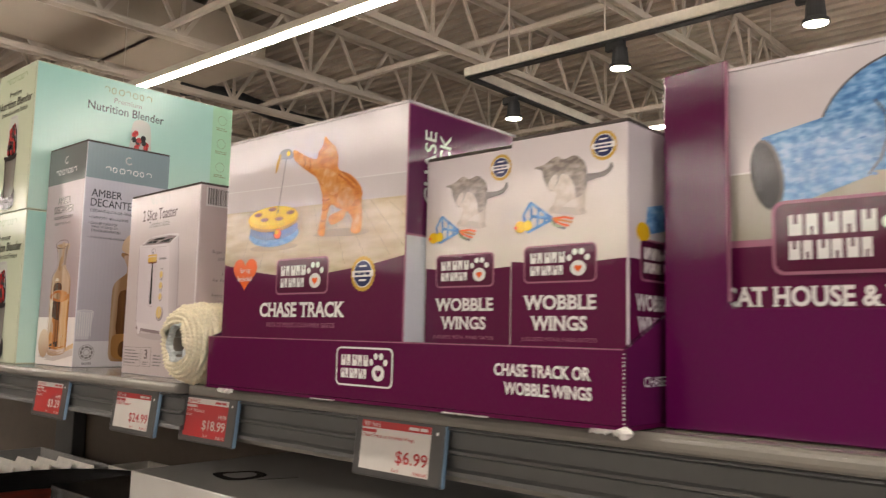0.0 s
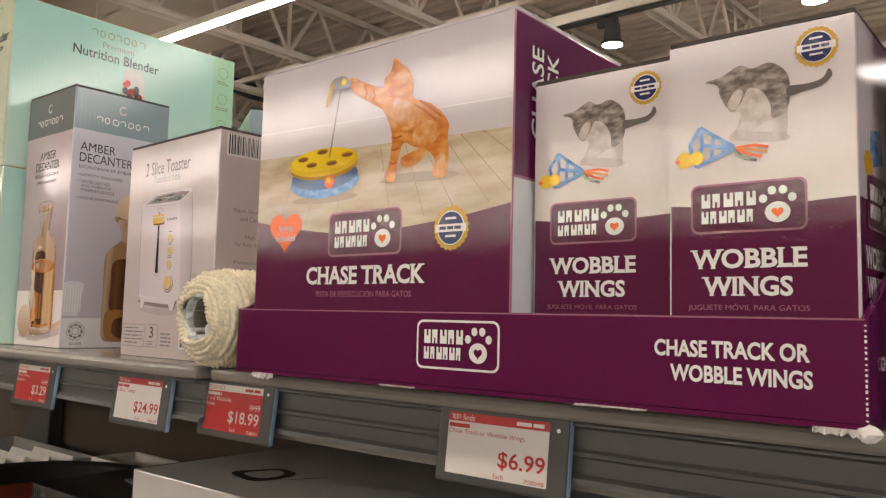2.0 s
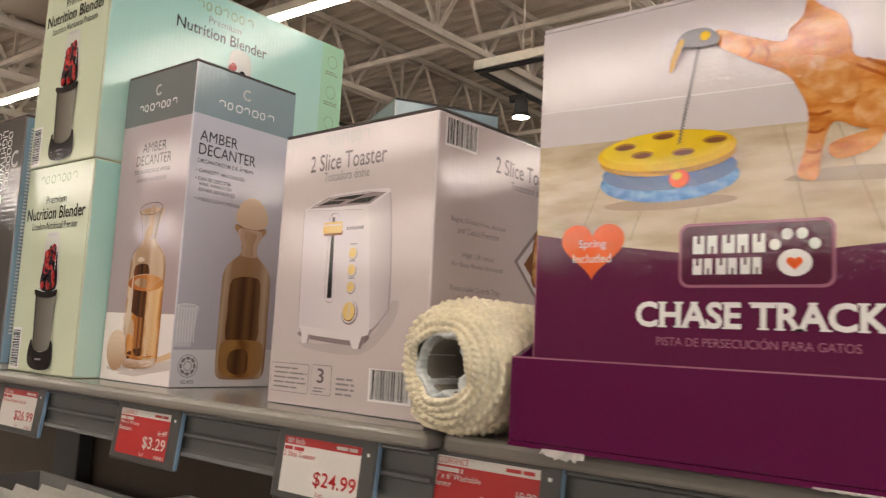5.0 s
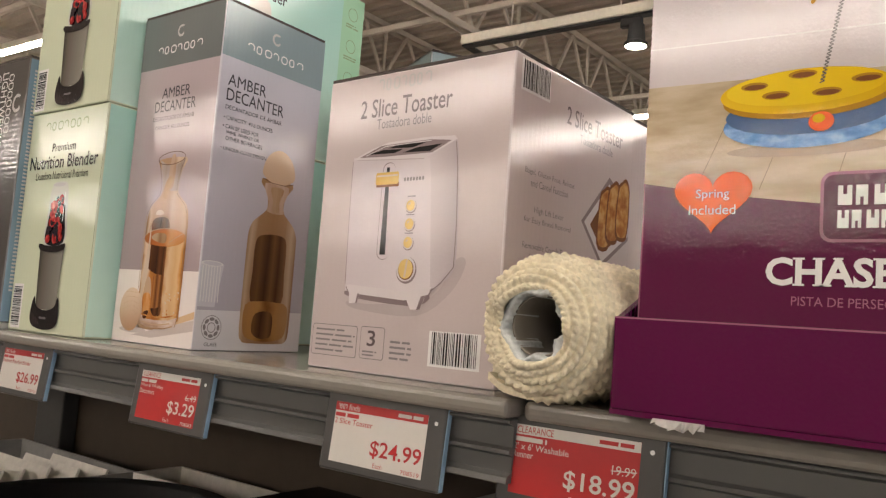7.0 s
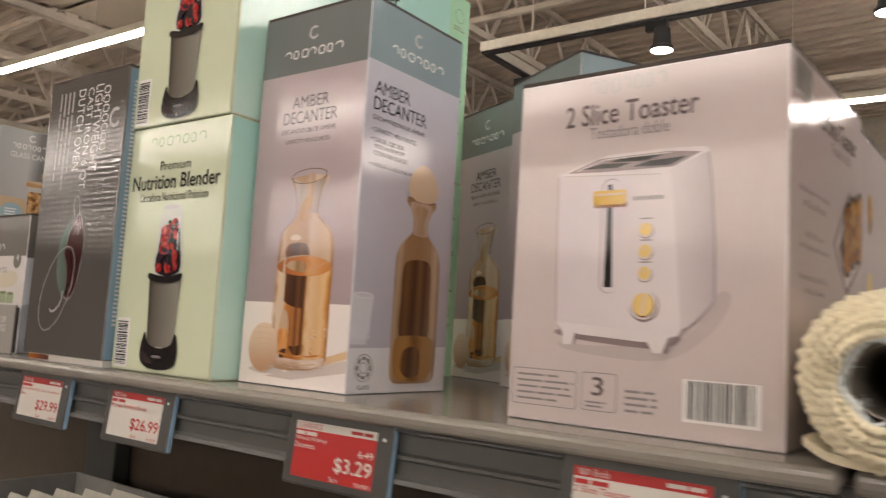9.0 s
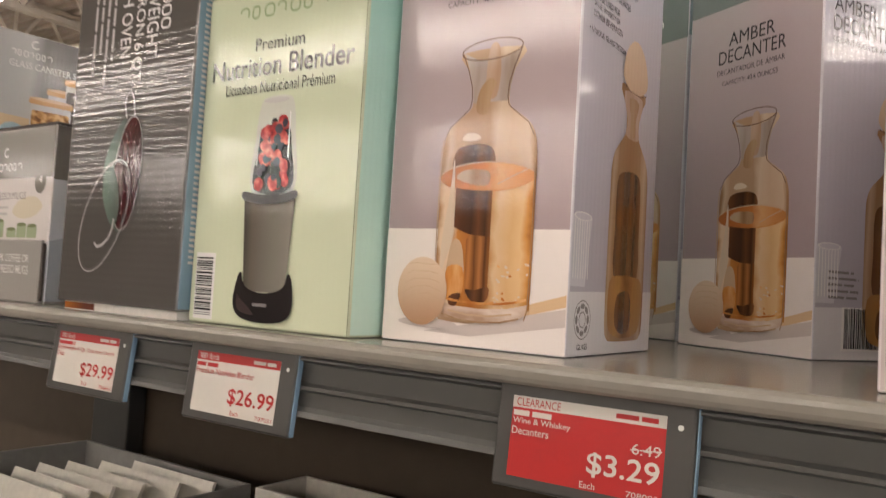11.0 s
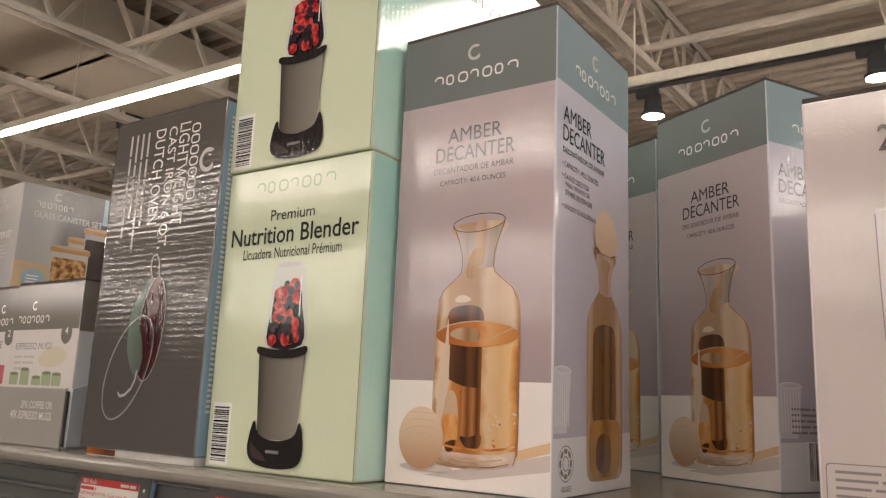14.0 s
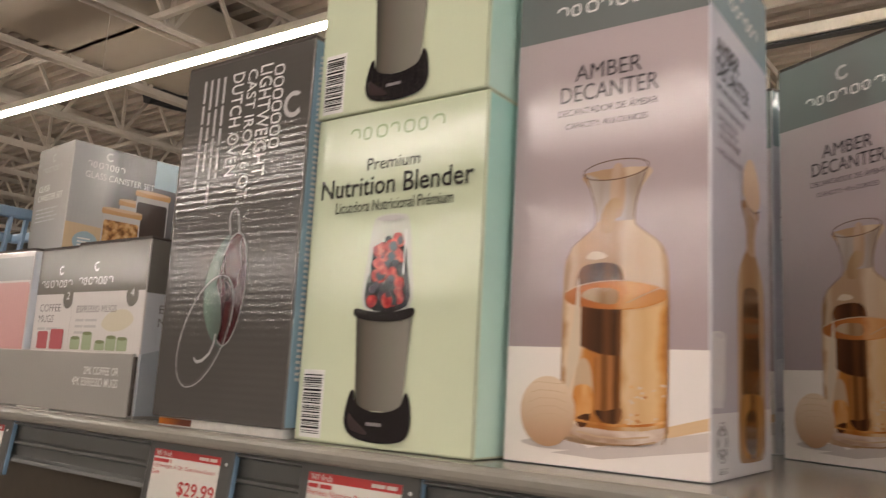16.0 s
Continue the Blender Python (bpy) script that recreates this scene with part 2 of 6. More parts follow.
def joist():
    """One open-web joist: two chords of paired angles and a web of separate bars."""
    t = thing("roof_joist", "cream painted open-web steel roof joist", "roof joist", None, "roof joists")
    y0, y1 = -10.5, 9.8
    for name, z0, z1 in (("bottom_chord", CHORD, CHORD + 0.05), ("top_chord", DECK - 0.055, DECK - 0.005)):
        bm = bmesh.new()
        for s in (-0.045, 0.012):
            block(bm, s, y0, z0 + 0.035, s + 0.033, y1, z1)
            block(bm, s if s < 0 else s + 0.026, y0, z0, (s if s < 0 else s + 0.026) + 0.007, y1, z0 + 0.034)
        part(name, bm, M_STEEL, t)
    shapes = []
    for a, b, w in (((0, 0, CHORD + 0.03), (0, 0.3, DECK - 0.03), 0.022), ((0, 0.3, DECK - 0.03), (0, 0.6, CHORD + 0.03), 0.022), ((0, 0, CHORD + 0.03), (0, 0, DECK - 0.03), 0.018)):
        bm = bmesh.new()
        bar(bm, a, b, w, 0.03)
        shapes.append(mesh_of("web_bar", bm, M_STEEL))
    y, n = y0 + 0.3, 0
    while y + 0.6 < y1:
        for k in ((0, 1, 2) if n % 2 == 0 else (0, 1)):
            ob = new("web_bar", shapes[k])
            ob.parent, ob.location = t, (0, y, 0)
        y += 0.6
        n += 1
    return t


first_joist = joist()
first_joist.matrix_world = pose(-14.8, 0, 0, 0, 0, -1.7)
for jx in (-13.4, -12.0, -10.6, -9.25, -7.9, -6.6, -5.45, -4.02, -2.63, -1.25, 0.15, 1.55, 3.0, 4.4, 5.8, 7.2, 8.6):
    copy_thing(first_joist, pose(jx, 0, 0, 0, 0, -1.7))
for by, bz in ((2.9, CHORD + 0.09), (4.6, CHORD + 0.09), (7.0, CHORD + 0.09), (0.5, CHORD + 0.09), (-3.0, CHORD + 0.09)):
    t = thing("bridging_bar", "cream painted steel bridging bar across the joists", "bridging bar", group="bridging bars")
    part("angle", blocks((-16, by, bz, 10, by + 0.035, bz + 0.006), (-16, by, bz + 0.007, 10, by + 0.006, bz + 0.04)), M_STEEL, t)

# ducts between the joists
t = thing("air_duct", "beige wrapped flat rectangular air duct hung in the roof", "air duct")
part("duct_body", blocks((-6.5, -8.0, 3.79, -5.56, 3.9, 4.15, 0.01)), M_DUCT, t)
part("seam_band", blocks((-6.503, 1.675, 3.787, -5.557, 1.69, 4.153)), M_STEEL, t)
t = thing("round_duct", "dark galvanised round duct hung between joists", "air duct")
bm = bmesh.new()
rod(bm, (-4.75, -6.0, 4.0), (-4.75, 2.3, 4.0), 0.22, 24)
part("duct_tube", bm, M_DARKDUCT, t)
for yy in (-3.0, -1.0, 1.0, 2.25):
    bm = bmesh.new()
    rod(bm, (-4.75, yy, 4.0), (-4.75, yy + 0.05, 4.0), 0.228, 24)
    part("duct_collar", bm, M_STEEL, t)

t = thing("insulated_pipe", "black foam wrapped pipe running under the roof deck", "pipe")
bm = bmesh.new()
rings = []
for i in range(61):
    y = 4.2 + i * 0.08
    rings.append([bm.verts.new((-7.42 + (0.085 + 0.035 * noise.noise(Vector((y * 5, math.cos(a) * 1.5, math.sin(a) * 1.5)))) * math.cos(a), y, 4.06 + 0.03 * math.sin(y * 3) + (0.085 + 0.035 * noise.noise(Vector((y * 5, math.cos(a) * 1.5, math.sin(a) * 1.5 + 7)))) * math.sin(a))) for a in (2 * math.pi * k / 14 for k in range(14))])
for ra, rb in zip(rings, rings[1:]):
    for k in range(14):
        bm.faces.new((ra[k], ra[(k + 1) % 14], rb[(k + 1) % 14], rb[k]))
bm.faces.new(list(reversed(rings[0])))
bm.faces.new(rings[-1])
bmesh.ops.recalc_face_normals(bm, faces=bm.faces)
part("foam_wrap", bm, M_BLACK, t)
for yy in (4.6, 5.8, 7.0, 8.2):
    part("strap", blocks((-7.43, yy, 4.06, -7.41, yy + 0.02, DECK)), M_STEEL, t)


def led_line(y, x0=-16.0, x1=9.5, z=3.2):
    t = thing("linear_light", "long white glowing linear LED light hung from the roof", "ceiling light", pose(-4.0, y, z, 0, 0, 1.25), "linear lights")
    part("diffuser", blocks((x0 + 4, -0.0195, 0, x1 + 4, 0.0195, 0.022, 0.004)), M_LED, t, "glowing white diffuser")
    part("housing", blocks((x0 + 4, -0.022, 0.0225, x1 + 4, 0.022, 0.07, 0.004)), M_TRACKWHITE, t)
    x = x0 + 5.0
    while x < x1 + 4:
        bm = bmesh.new()
        rod(bm, (x, 0, 0.07), (x, 0, DECK - z + 0.02), 0.003)
        part("hanging_wire", bm, M_STEEL, t)
        x += 2.4


for k in (-4, -3, -2, -1, 0):
    led_line(2.62 + 3.04 * k)
led_line(5.66, x0=-2.95)

# track with spot lamps
t = thing("lighting_track", "cream lighting track frame hung on thin rods", "lighting track")
part("long_rail", blocks((-3.35, 3.93, 3.27, 6.0, 3.99, 3.33, 0.004)), M_TRACKWHITE, t)
part("black_channel", blocks((-3.34, 3.935, 3.255, 6.0, 3.985, 3.268)), M_BLACK, t, "black conductor channel")
part("cross_rail", blocks((-3.35, 3.994, 3.27, -3.29, 8.5, 3.33, 0.004)), M_TRACKWHITE, t)
part("cross_channel", blocks((-3.345, 3.994, 3.255, -3.295, 8.5, 3.268)), M_BLACK, t)
for hx in (-3.0, -2.3, -1.0, 0.4, 1.8):
    bm = bmesh.new()
    rod(bm, (hx, 3.96, 3.33), (hx, 3.96, CHORD + 0.04), 0.005)
    part("hanger", bm, M_STEEL, t)


def spot(x, y, z):
    t = thing("spot_lamp", "black cylindrical track spot lamp glowing warm white", "spot lamp", pose(x, y, z), "track spot lamps")
    part("adapter", blocks((-0.09, -0.018, 0.115, 0.03, 0.018, 0.1655, 0.004)), M_BLACK, t)
    bm = bmesh.new()
    rod(bm, (0, 0, 0.02), (0, 0, 0.12), 0.05, 20, 0.042)
    lathe(bm, [(0.046, 0.03), (0.062, 0.02), (0.064, 0.0), (0.058, 0.0), (0.056, 0.012)], 24)
    part("housing", bm, M_BLACK, t)
    bm = bmesh.new()
    rod(bm, (0, 0, 0.002), (0, 0, 0.016), 0.056, 24)
    part("lens", bm, M_SPOT, t, "glowing warm lens")


for sx, sy, sz in ((-2.2, 3.96, 3.09), (-1.14, 3.96, 3.09), (-0.08, 3.96, 3.09), (1.0, 3.96, 3.09), (-3.32, 4.45, 3.09), (-3.32, 5.6, 3.09)):
    spot(sx, sy, sz)

# ---- shelving ----
SHELF = 1.498
JOINT = -0.709


def shelf_unit(x0, x1, z, edge, label):
    """One steel shelf: folded deck with a rounded front lip at edge."""
    t = thing("shelf", label, "shelf", group="gondola shelves")
    bm = bmesh.new()
    block(bm, x0, edge, z - 0.011, x1, 0.93, z, 0.004, 0, 3)
    part("deck", bm, M_SHELF, t)
    bm = bmesh.new()
    block(bm, x0 + 0.004, 0.44, z - 0.05, x1 - 0.004, 0.455, z - 0.012)
    block(bm, x0 + 0.004, 0.456, z - 0.05, x1 - 0.004, 0.50, z - 0.044)
    part("lip", bm, M_SHELF, t)
    # price rail: a channel with two raised lines
    bm = bmesh.new()
    prof = [(0.4395, -0.0115), (edge + 0.0075, -0.0120), (edge + 0.0070, -0.0135), (edge + 0.0120, -0.0155), (edge + 0.0120, -0.0265), (edge + 0.0088, -0.0280), (edge + 0.0088, -0.0300), (edge + 0.0120, -0.0315), (edge + 0.0120, -0.0400), (edge + 0.0078, -0.0420), (edge + 0.0070, -0.0450), (0.4395, -0.0460)]
    a = [bm.verts.new((x0 + 0.002, y, z + d)) for y, d in prof]
    b = [bm.verts.new((x1 - 0.002, y, z + d)) for y, d in prof]
    for i in range(len(prof) - 1):
        bm.faces.new((a[i], b[i], b[i + 1], a[i + 1]))
    bm.faces.new(a)
    bm.faces.new(list(reversed(b)))
    bm.faces.new((a[-1], b[-1], b[0], a[0]))
    bmesh.ops.recalc_face_normals(bm, faces=bm.faces)
    part("price_rail", bm, M_RAIL, t, "grey plastic price rail")


shelf_unit(-2.75, JOINT - 0.0015, SHELF, 0.413, "grey enamelled steel top shelf with price rail")
shelf_unit(JOINT + 0.0015, 1.2, SHELF - 0.0006, 0.424, "grey enamelled steel top shelf with price rail")


# ---- cartons ----
def carton(name, label, category, w, d, h, m, mats, group="", flap=True, bevel=0.0012, worn=None):
    """A folded carton. Origin: front left bottom corner, x right, y back, z up. mats: front, right, left, top, edge."""
    t = thing(name, label, category, m, group)
    bm = bmesh.new()
    block(bm, 0, 0, 0, w, d, h, bevel)
    bm.normal_update()
    for f in bm.faces:
        n = f.normal
        f.material_index = 0 if n.y < -0.95 else 1 if n.x > 0.95 else 2 if n.x < -0.95 else 3 if n.z > 0.75 else 4 if max(abs(n.x), abs(n.y)) < 0.95 else 0
    part("body", bm, [mats[0], mats[1], mats[2], mats[3], worn or mats[0]], t)
    if flap:
        bm = bmesh.new()
        block(bm, 0.0006, 0.0006, h + 0.0002, w - 0.0006, d - 0.0006, h + 0.0022)
        part("lid_flap", bm, mats[4], t)
    return t


# ---- print on cartons: flat shapes in mm on a face, a tenth of a millimetre proud ----
def face_of(side, w, d, h):
    if side == "front":
        return lambda u, v, e: Vector((u, -e, v))
    if side == "right":
        return lambda u, v, e: Vector((w + e, u, v))
    if side == "left":
        return lambda u, v, e: Vector((-e, d - u, v))
    return lambda u, v, e: Vector((u, v, h + e))


def draw(name, parent, place, shapes, label=""):
    """One printed picture: shapes are (material, outline in mm, layer)."""
    bm, mats = bmesh.new(), []
    for order, (mat, pts, layer) in enumerate(shapes):
        if mat not in mats:
            mats.append(mat)
        e = 0.0001 + 0.00013 * layer + 0.000004 * order
        f = bm.faces.new([bm.verts.new(place(u / 1000, v / 1000, e)) for u, v in pts])
        f.material_index = mats.index(mat)
    bm.normal_update()
    bmesh.ops.triangulate(bm, faces=bm.faces[:], ngon_method="EAR_CLIP")
    return part(name, bm, mats, parent, label)


def rect(u0, v0, u1, v1):
    return [(u0, v0), (u1, v0), (u1, v1), (u0, v1)]


def rrect(u0, v0, u1, v1, r, n=5):
    out = []
    for cx, cy, a in ((u1 - r, v0 + r, -90), (u1 - r, v1 - r, 0), (u0 + r, v1 - r, 90), (u0 + r, v0 + r, 180)):
        out += [(cx + r * math.cos(radians(a + 90 * i / n)), cy + r * math.sin(radians(a + 90 * i / n))) for i in range(n + 1)]
    return out


def ell(cx, cy, rx, ry, n=28, rot=0.0):
    c, s = math.cos(radians(rot)), math.sin(radians(rot))
    return [(cx + rx * math.cos(2 * math.pi * i / n) * c - ry * math.sin(2 * math.pi * i / n) * s, cy + rx * math.cos(2 * math.pi * i / n) * s + ry * math.sin(2 * math.pi * i / n) * c) for i in range(n)]


def smooth(pts, n=5):
    """A closed soft outline through pts, given counter-clockwise."""
    out, k = [], len(pts)
    for i in range(k):
        p0, p1, p2, p3 = (Vector(pts[(i + j - 1) % k]) for j in range(4))
        for s in range(n):
            t = s / n
            q = 0.5 * ((2 * p1) + (p2 - p0) * t + (2 * p0 - 5 * p1 + 4 * p2 - p3) * t * t + (3 * p1 - p0 - 3 * p2 + p3) * t ** 3)
            out.append((q.x, q.y))
    return out


def mirror_outline(cx, half):
    """A bottle's outline from (half width, height) pairs, bottom to top."""
    return [(cx + r, v) for r, v in half] + [(cx - r, v) for r, v in reversed(half)]


def stroke(pts, w):
    """Four-cornered pieces along a line."""
    out = []
    for (x0, y0), (x1, y1) in zip(pts, pts[1:]):
        d = math.hypot(x1 - x0, y1 - y0) or 1.0
        nx, ny = -(y1 - y0) / d * w / 2, (x1 - x0) / d * w / 2
        out.append([(x0 - nx, y0 - ny), (x1 - nx, y1 - ny), (x1 + nx, y1 + ny), (x0 + nx, y0 + ny)])
    return out


def strokes(mat, pts, w, layer):
    return [(mat, q, layer) for q in stroke(pts, w)]


def star(cx, cy, r0, r1, n):
    return [(cx + (r0 if i % 2 else r1) * math.cos(math.pi * i / n), cy + (r0 if i % 2 else r1) * math.sin(math.pi * i / n)) for i in range(2 * n)]


def barcode(u0, v0, u1, v1, upright=True, seed=3):
    rnd = random.Random(seed)
    out, t, end = [(P_WHITE, rect(u0, v0, u1, v1), 1)], 0.06, 0.94
    span = (u1 - u0) if upright else (v1 - v0)
    while t < end:
        wd = rnd.choice((0.5, 0.5, 0.9, 1.3)) / span
        if upright:
            a = u0 + t * span
            out.append((P_BLACK, rect(a, v0 + 1.6, a + wd * span, v1 - 0.6), 2))
        else:
            a = v0 + t * span
            out.append((P_BLACK, rect(u0 + 1.0, a, u1 - 2.0, a + wd * span), 2))
        t += wd + rnd.choice((0.5, 0.8, 1.2)) / span
    return out


def bars(mat, u0, v0, u1, v1, lines, layer=1, seed=1, fill=0.55):
    """Small print that cannot be read: plain bars, line by line."""
    rnd = random.Random(seed)
    out, step = [], (v1 - v0) / lines
    for i in range(lines):
        y, u = v1 - (i + 1) * step, u0
        end = u1 - rnd.random() * 0.3 * (u1 - u0)
        while u < end:
            k = min(rnd.uniform(2.0, 5.5) * step, end - u)
            out.append((mat, rect(u, y + step * (1 - fill) / 2, u + k, y + step * (1 + fill) / 2), layer))
            u += k + 0.45 * step
    return out


def write(name, parent, place, mat, lines, layer=3, label="", bold=0.0, serif=0.0):
    """Lettering: lines are (words, (left, bottom, right, top) in mm, turn); serif: length of the slabs set on the ends of the stems."""
    bm = bmesh.new()
    for words, (u0, v0, u1, v1), turn in lines:
        cu = bpy.data.curves.new("letters", "FONT")
        cu.body, cu.fill_mode, cu.offset, cu.resolution_u = words, "FRONT", bold, 3
        tmp = bpy.data.objects.new("letters", cu)
        scene.collection.objects.link(tmp)
        bpy.context.view_layer.update()
        me = bpy.data.meshes.new_from_object(tmp.evaluated_get(bpy.context.evaluated_depsgraph_get()))
        bpy.data.objects.remove(tmp)
        bpy.data.curves.remove(cu)
        pts = [(v.co.x, v.co.y) for v in me.vertices]
        polys, stems = [list(poly.vertices) for poly in me.polygons], len(pts)
        if serif:
            uses = collections.Counter(k for poly in me.polygons for k in poly.edge_keys)
            low, high = min(q[1] for q in pts), max(q[1] for q in pts)
            for (i, j), count in uses.items():
                (xa, ya), (xb, yb) = sorted((pts[i], pts[j]))
                if count > 1 or abs(ya - yb) > 0.002 or xb - xa < 0.04:
                    continue
                up = -1 if abs(ya - high) < 0.05 else 1 if abs(ya - low) < 0.05 else 0
                if up:
                    k = len(pts)
                    right = serif if xb - xa < 0.22 else 0.0
                    pts += [(xa - serif, ya), (xb + right, ya), (xb + right, ya + up * 0.05), (xa - serif, ya + up * 0.05)]
                    polys.append([k, k + 1, k + 2, k + 3])
        if turn:
            pts = [(turn * y, -turn * x) for x, y in pts]
        xs, ys = [q[0] for q in pts], [q[1] for q in pts]
        kx, ky = (u1 - u0) / (max(xs) - min(xs)), (v1 - v0) / (max(ys) - min(ys))
        e = 0.0001 + 0.00013 * layer
        vs = [bm.verts.new(place((u0 + (x - min(xs)) * kx) / 1000, (v0 + (y - min(ys)) * ky) / 1000, e + (0.00005 if i >= stems else 0.0))) for i, (x, y) in enumerate(pts)]
        for poly in polys:
            try:
                bm.faces.new([vs[i] for i in poly])
            except ValueError:
                pass
        bpy.data.meshes.remove(me)
    return part(name, bm, mat, parent, label)


P_WHITE = ink("print_white", (0.78, 0.76, 0.74))
P_BLACK = ink("print_black", (0.022, 0.02, 0.02))
P_GREY = ink("print_grey", (0.24, 0.22, 0.22))
P_LIGHT = ink("print_light_grey", (0.5, 0.48, 0.47))
P_ORANGE = ink("print_orange", (0.78, 0.13, 0.03))
P_GOLD = ink("print_gold", (0.55, 0.33, 0.06))
P_NAVY = ink("print_navy", (0.03, 0.035, 0.1))


def heart(cx, cy, w, h):
    out = []
    for i in range(40):
        a = 2 * math.pi * i / 40
        out.append((cx + w / 2 * math.sin(a) ** 3, cy + h / 2 * (13 * math.cos(a) - 5 * math.cos(2 * a) - 2 * math.cos(3 * a) - math.cos(4 * a) + 2.5) / 14.5))
    return list(reversed(out))


def ring_logo(mat, cx, cy, r, layer=2):
    """A brushed open ring."""
    out = []
    for k, (rr, w) in enumerate(((r, 0.10), (r * 0.86, 0.12), (r * 0.75, 0.08))):
        pts = [(cx + rr * math.cos(radians(50 + 270 * i / 16 + 6 * k)), cy + rr * math.sin(radians(50 + 270 * i / 16 + 6 * k))) for i in range(17)]
        out += strokes(mat, pts, r * w * 1.6, layer)
    return out


def brand_bars(mat, u0, v0, u1, v1, n, layer=2, fat=0.16):
    """A brand's word drawn as a row of plain rings, or of notched blocks where it is bold."""
    out, step = [], (u1 - u0) / n
    for i in range(n):
        a = u0 + i * step
        k = step * (0.80, 0.66, 0.84, 0.72)[i % 4]
        w = min(fat * (v1 - v0), 0.3 * k)
        if fat > 0.2:
            # a notched block
            low = i % 2 == 0
            out.append((mat, [(a, v0), (a + k, v0), (a + k, v1), (a + k * 0.64, v1), (a + k * 0.64, v0 + 0.55 * (v1 - v0)), (a + k * 0.36, v0 + 0.55 * (v1 - v0)), (a + k * 0.36, v1), (a, v1)] if low else [(a, v0), (a + k * 0.36, v0), (a + k * 0.36, v0 + 0.4 * (v1 - v0)), (a + k * 0.64, v0 + 0.4 * (v1 - v0)), (a + k * 0.64, v0), (a + k, v0), (a + k, v1), (a, v1)], layer))
            continue
        ring = rrect(a + w / 2, v0 + w / 2, a + k - w / 2, v1 - w / 2, min(k, v1 - v0) * 0.3, 3)
        out += strokes(mat, ring + [ring[0]] if i % 3 else ring[2:12], w, layer)
    return out


def pet_badge(u0, v0, u1, v1, fill, line, layer=2, heart_mat=None):
    """The rounded brand badge: two rows of plain blocks and a rounded mark."""
    w, h = u1 - u0, v1 - v0
    out = [(line, rrect(u0, v0, u1, v1, h * 0.16), layer), (fill, rrect(u0 + h * 0.045, v0 + h * 0.045, u1 - h * 0.045, v1 - h * 0.045, h * 0.13), layer + 1)]
    out += brand_bars(P_WHITE, u0 + 0.1 * w, v0 + 0.52 * h, u0 + 0.60 * w, v0 + 0.80 * h, 5, layer + 2, 0.3)
    out += brand_bars(P_WHITE, u0 + 0.1 * w, v0 + 0.20 * h, u0 + 0.58 * w, v0 + 0.45 * h, 6, layer + 2, 0.3)
    cx, cy = u0 + 0.76 * w, v0 + 0.36 * h
    out.append((P_WHITE, ell(cx, cy, 0.105 * w, 0.2 * h, 20), layer + 2))
    for dx, dy in ((-0.12, 0.27), (-0.045, 0.42), (0.045, 0.42), (0.12, 0.27)):
        out.append((P_WHITE, ell(cx + dx * w, cy + dy * h, 0.036 * w, 0.085 * h, 12), layer + 2))
    out.append((heart_mat or fill, heart(cx, cy - 0.02 * h, 0.1 * w, 0.2 * h), layer + 3))
    return out


def award_seal(cx, cy, r, layer=2):
    out = [(P_GOLD, star(cx, cy, r, r * 0.93, 22), layer), (P_WHITE, ell(cx, cy, r * 0.76, r * 0.76), layer + 1), (P_NAVY, ell(cx, cy, r * 0.71, r * 0.71), layer + 2),
           (P_WHITE, rect(cx - r * 0.86, cy - r * 0.17, cx + r * 0.86, cy + r * 0.17), layer + 3)] + [(P_NAVY, rect(cx - r * (0.62 - 0.42 * i), cy - r * 0.07, cx - r * (0.26 - 0.42 * i), cy + r * 0.07), layer + 4) for i in range(3)]
    for y in (0.42, -0.36):
        out.append((P_WHITE, rect(cx - r * 0.3, cy + y * r - 0.05 * r, cx + r * 0.3, cy + y * r + 0.05 * r), layer + 3))
    return out


# ---- decanter cartons ----
D_FRONT = ink("decanter_lilac_print", (0.385, 0.30, 0.312), (0.48, 0.40, 0.412), 2, 0.06, 0.25)
# side print, lightened and blued for the daylight that falls on it
D_SIDE_LIT = ink("decanter_side_daylit_print", (0.47, 0.44, 0.50), (0.56, 0.54, 0.60), 2, 0.03, 0.25)
D_HEAD = ink("decanter_header_grey", (0.17, 0.185, 0.18))
# side header: the header tone with bluish daylight mixed in
D_HEAD_LIT = ink("decanter_header_daylit", (0.25, 0.32, 0.34))
D_TABLE = ink("decanter_table_print", (0.84, 0.76, 0.71), (0.80, 0.73, 0.70), 0, 0.0, 0.117)
D_TABLE2 = ink("decanter_side_table", (0.70, 0.68, 0.70))
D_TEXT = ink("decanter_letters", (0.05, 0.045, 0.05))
D_GLASS = ink("amber_glass_print", (0, 0, 0), photo=((0.35, 0.20, 0.12), (0.46, 0.30, 0.205), (0.54, 0.40, 0.31)), stretch_by=(55, 55, 6))
D_LIQ = ink("amber_liquid_print", (0, 0, 0), photo=((0.46, 0.15, 0.035), (0.62, 0.26, 0.07), (0.74, 0.42, 0.18)), stretch_by=(90, 90, 30))
D_EGG = ink("pale_wood_print", (0.46, 0.27, 0.16), (0.74, 0.57, 0.42), 2, 0.012, 0.044)
D_EGG2 = ink("pale_wood_stopper_print", (0.58, 0.40, 0.26), (0.70, 0.53, 0.38), 2, 0.14, 0.175)
D_CAUST = ink("warm_light_print", (0.68, 0.47, 0.28))
D_SHADOW = ink("table_shadow_print", (0.60, 0.52, 0.49))
D_EDGE = ink("amber_rim_print", (0.13, 0.07, 0.045))
D_NECK = ink("clear_neck_print", (0, 0, 0), photo=((0.33, 0.25, 0.20), (0.41, 0.33, 0.29), (0.48, 0.40, 0.36)), stretch_by=(70, 70, 8))
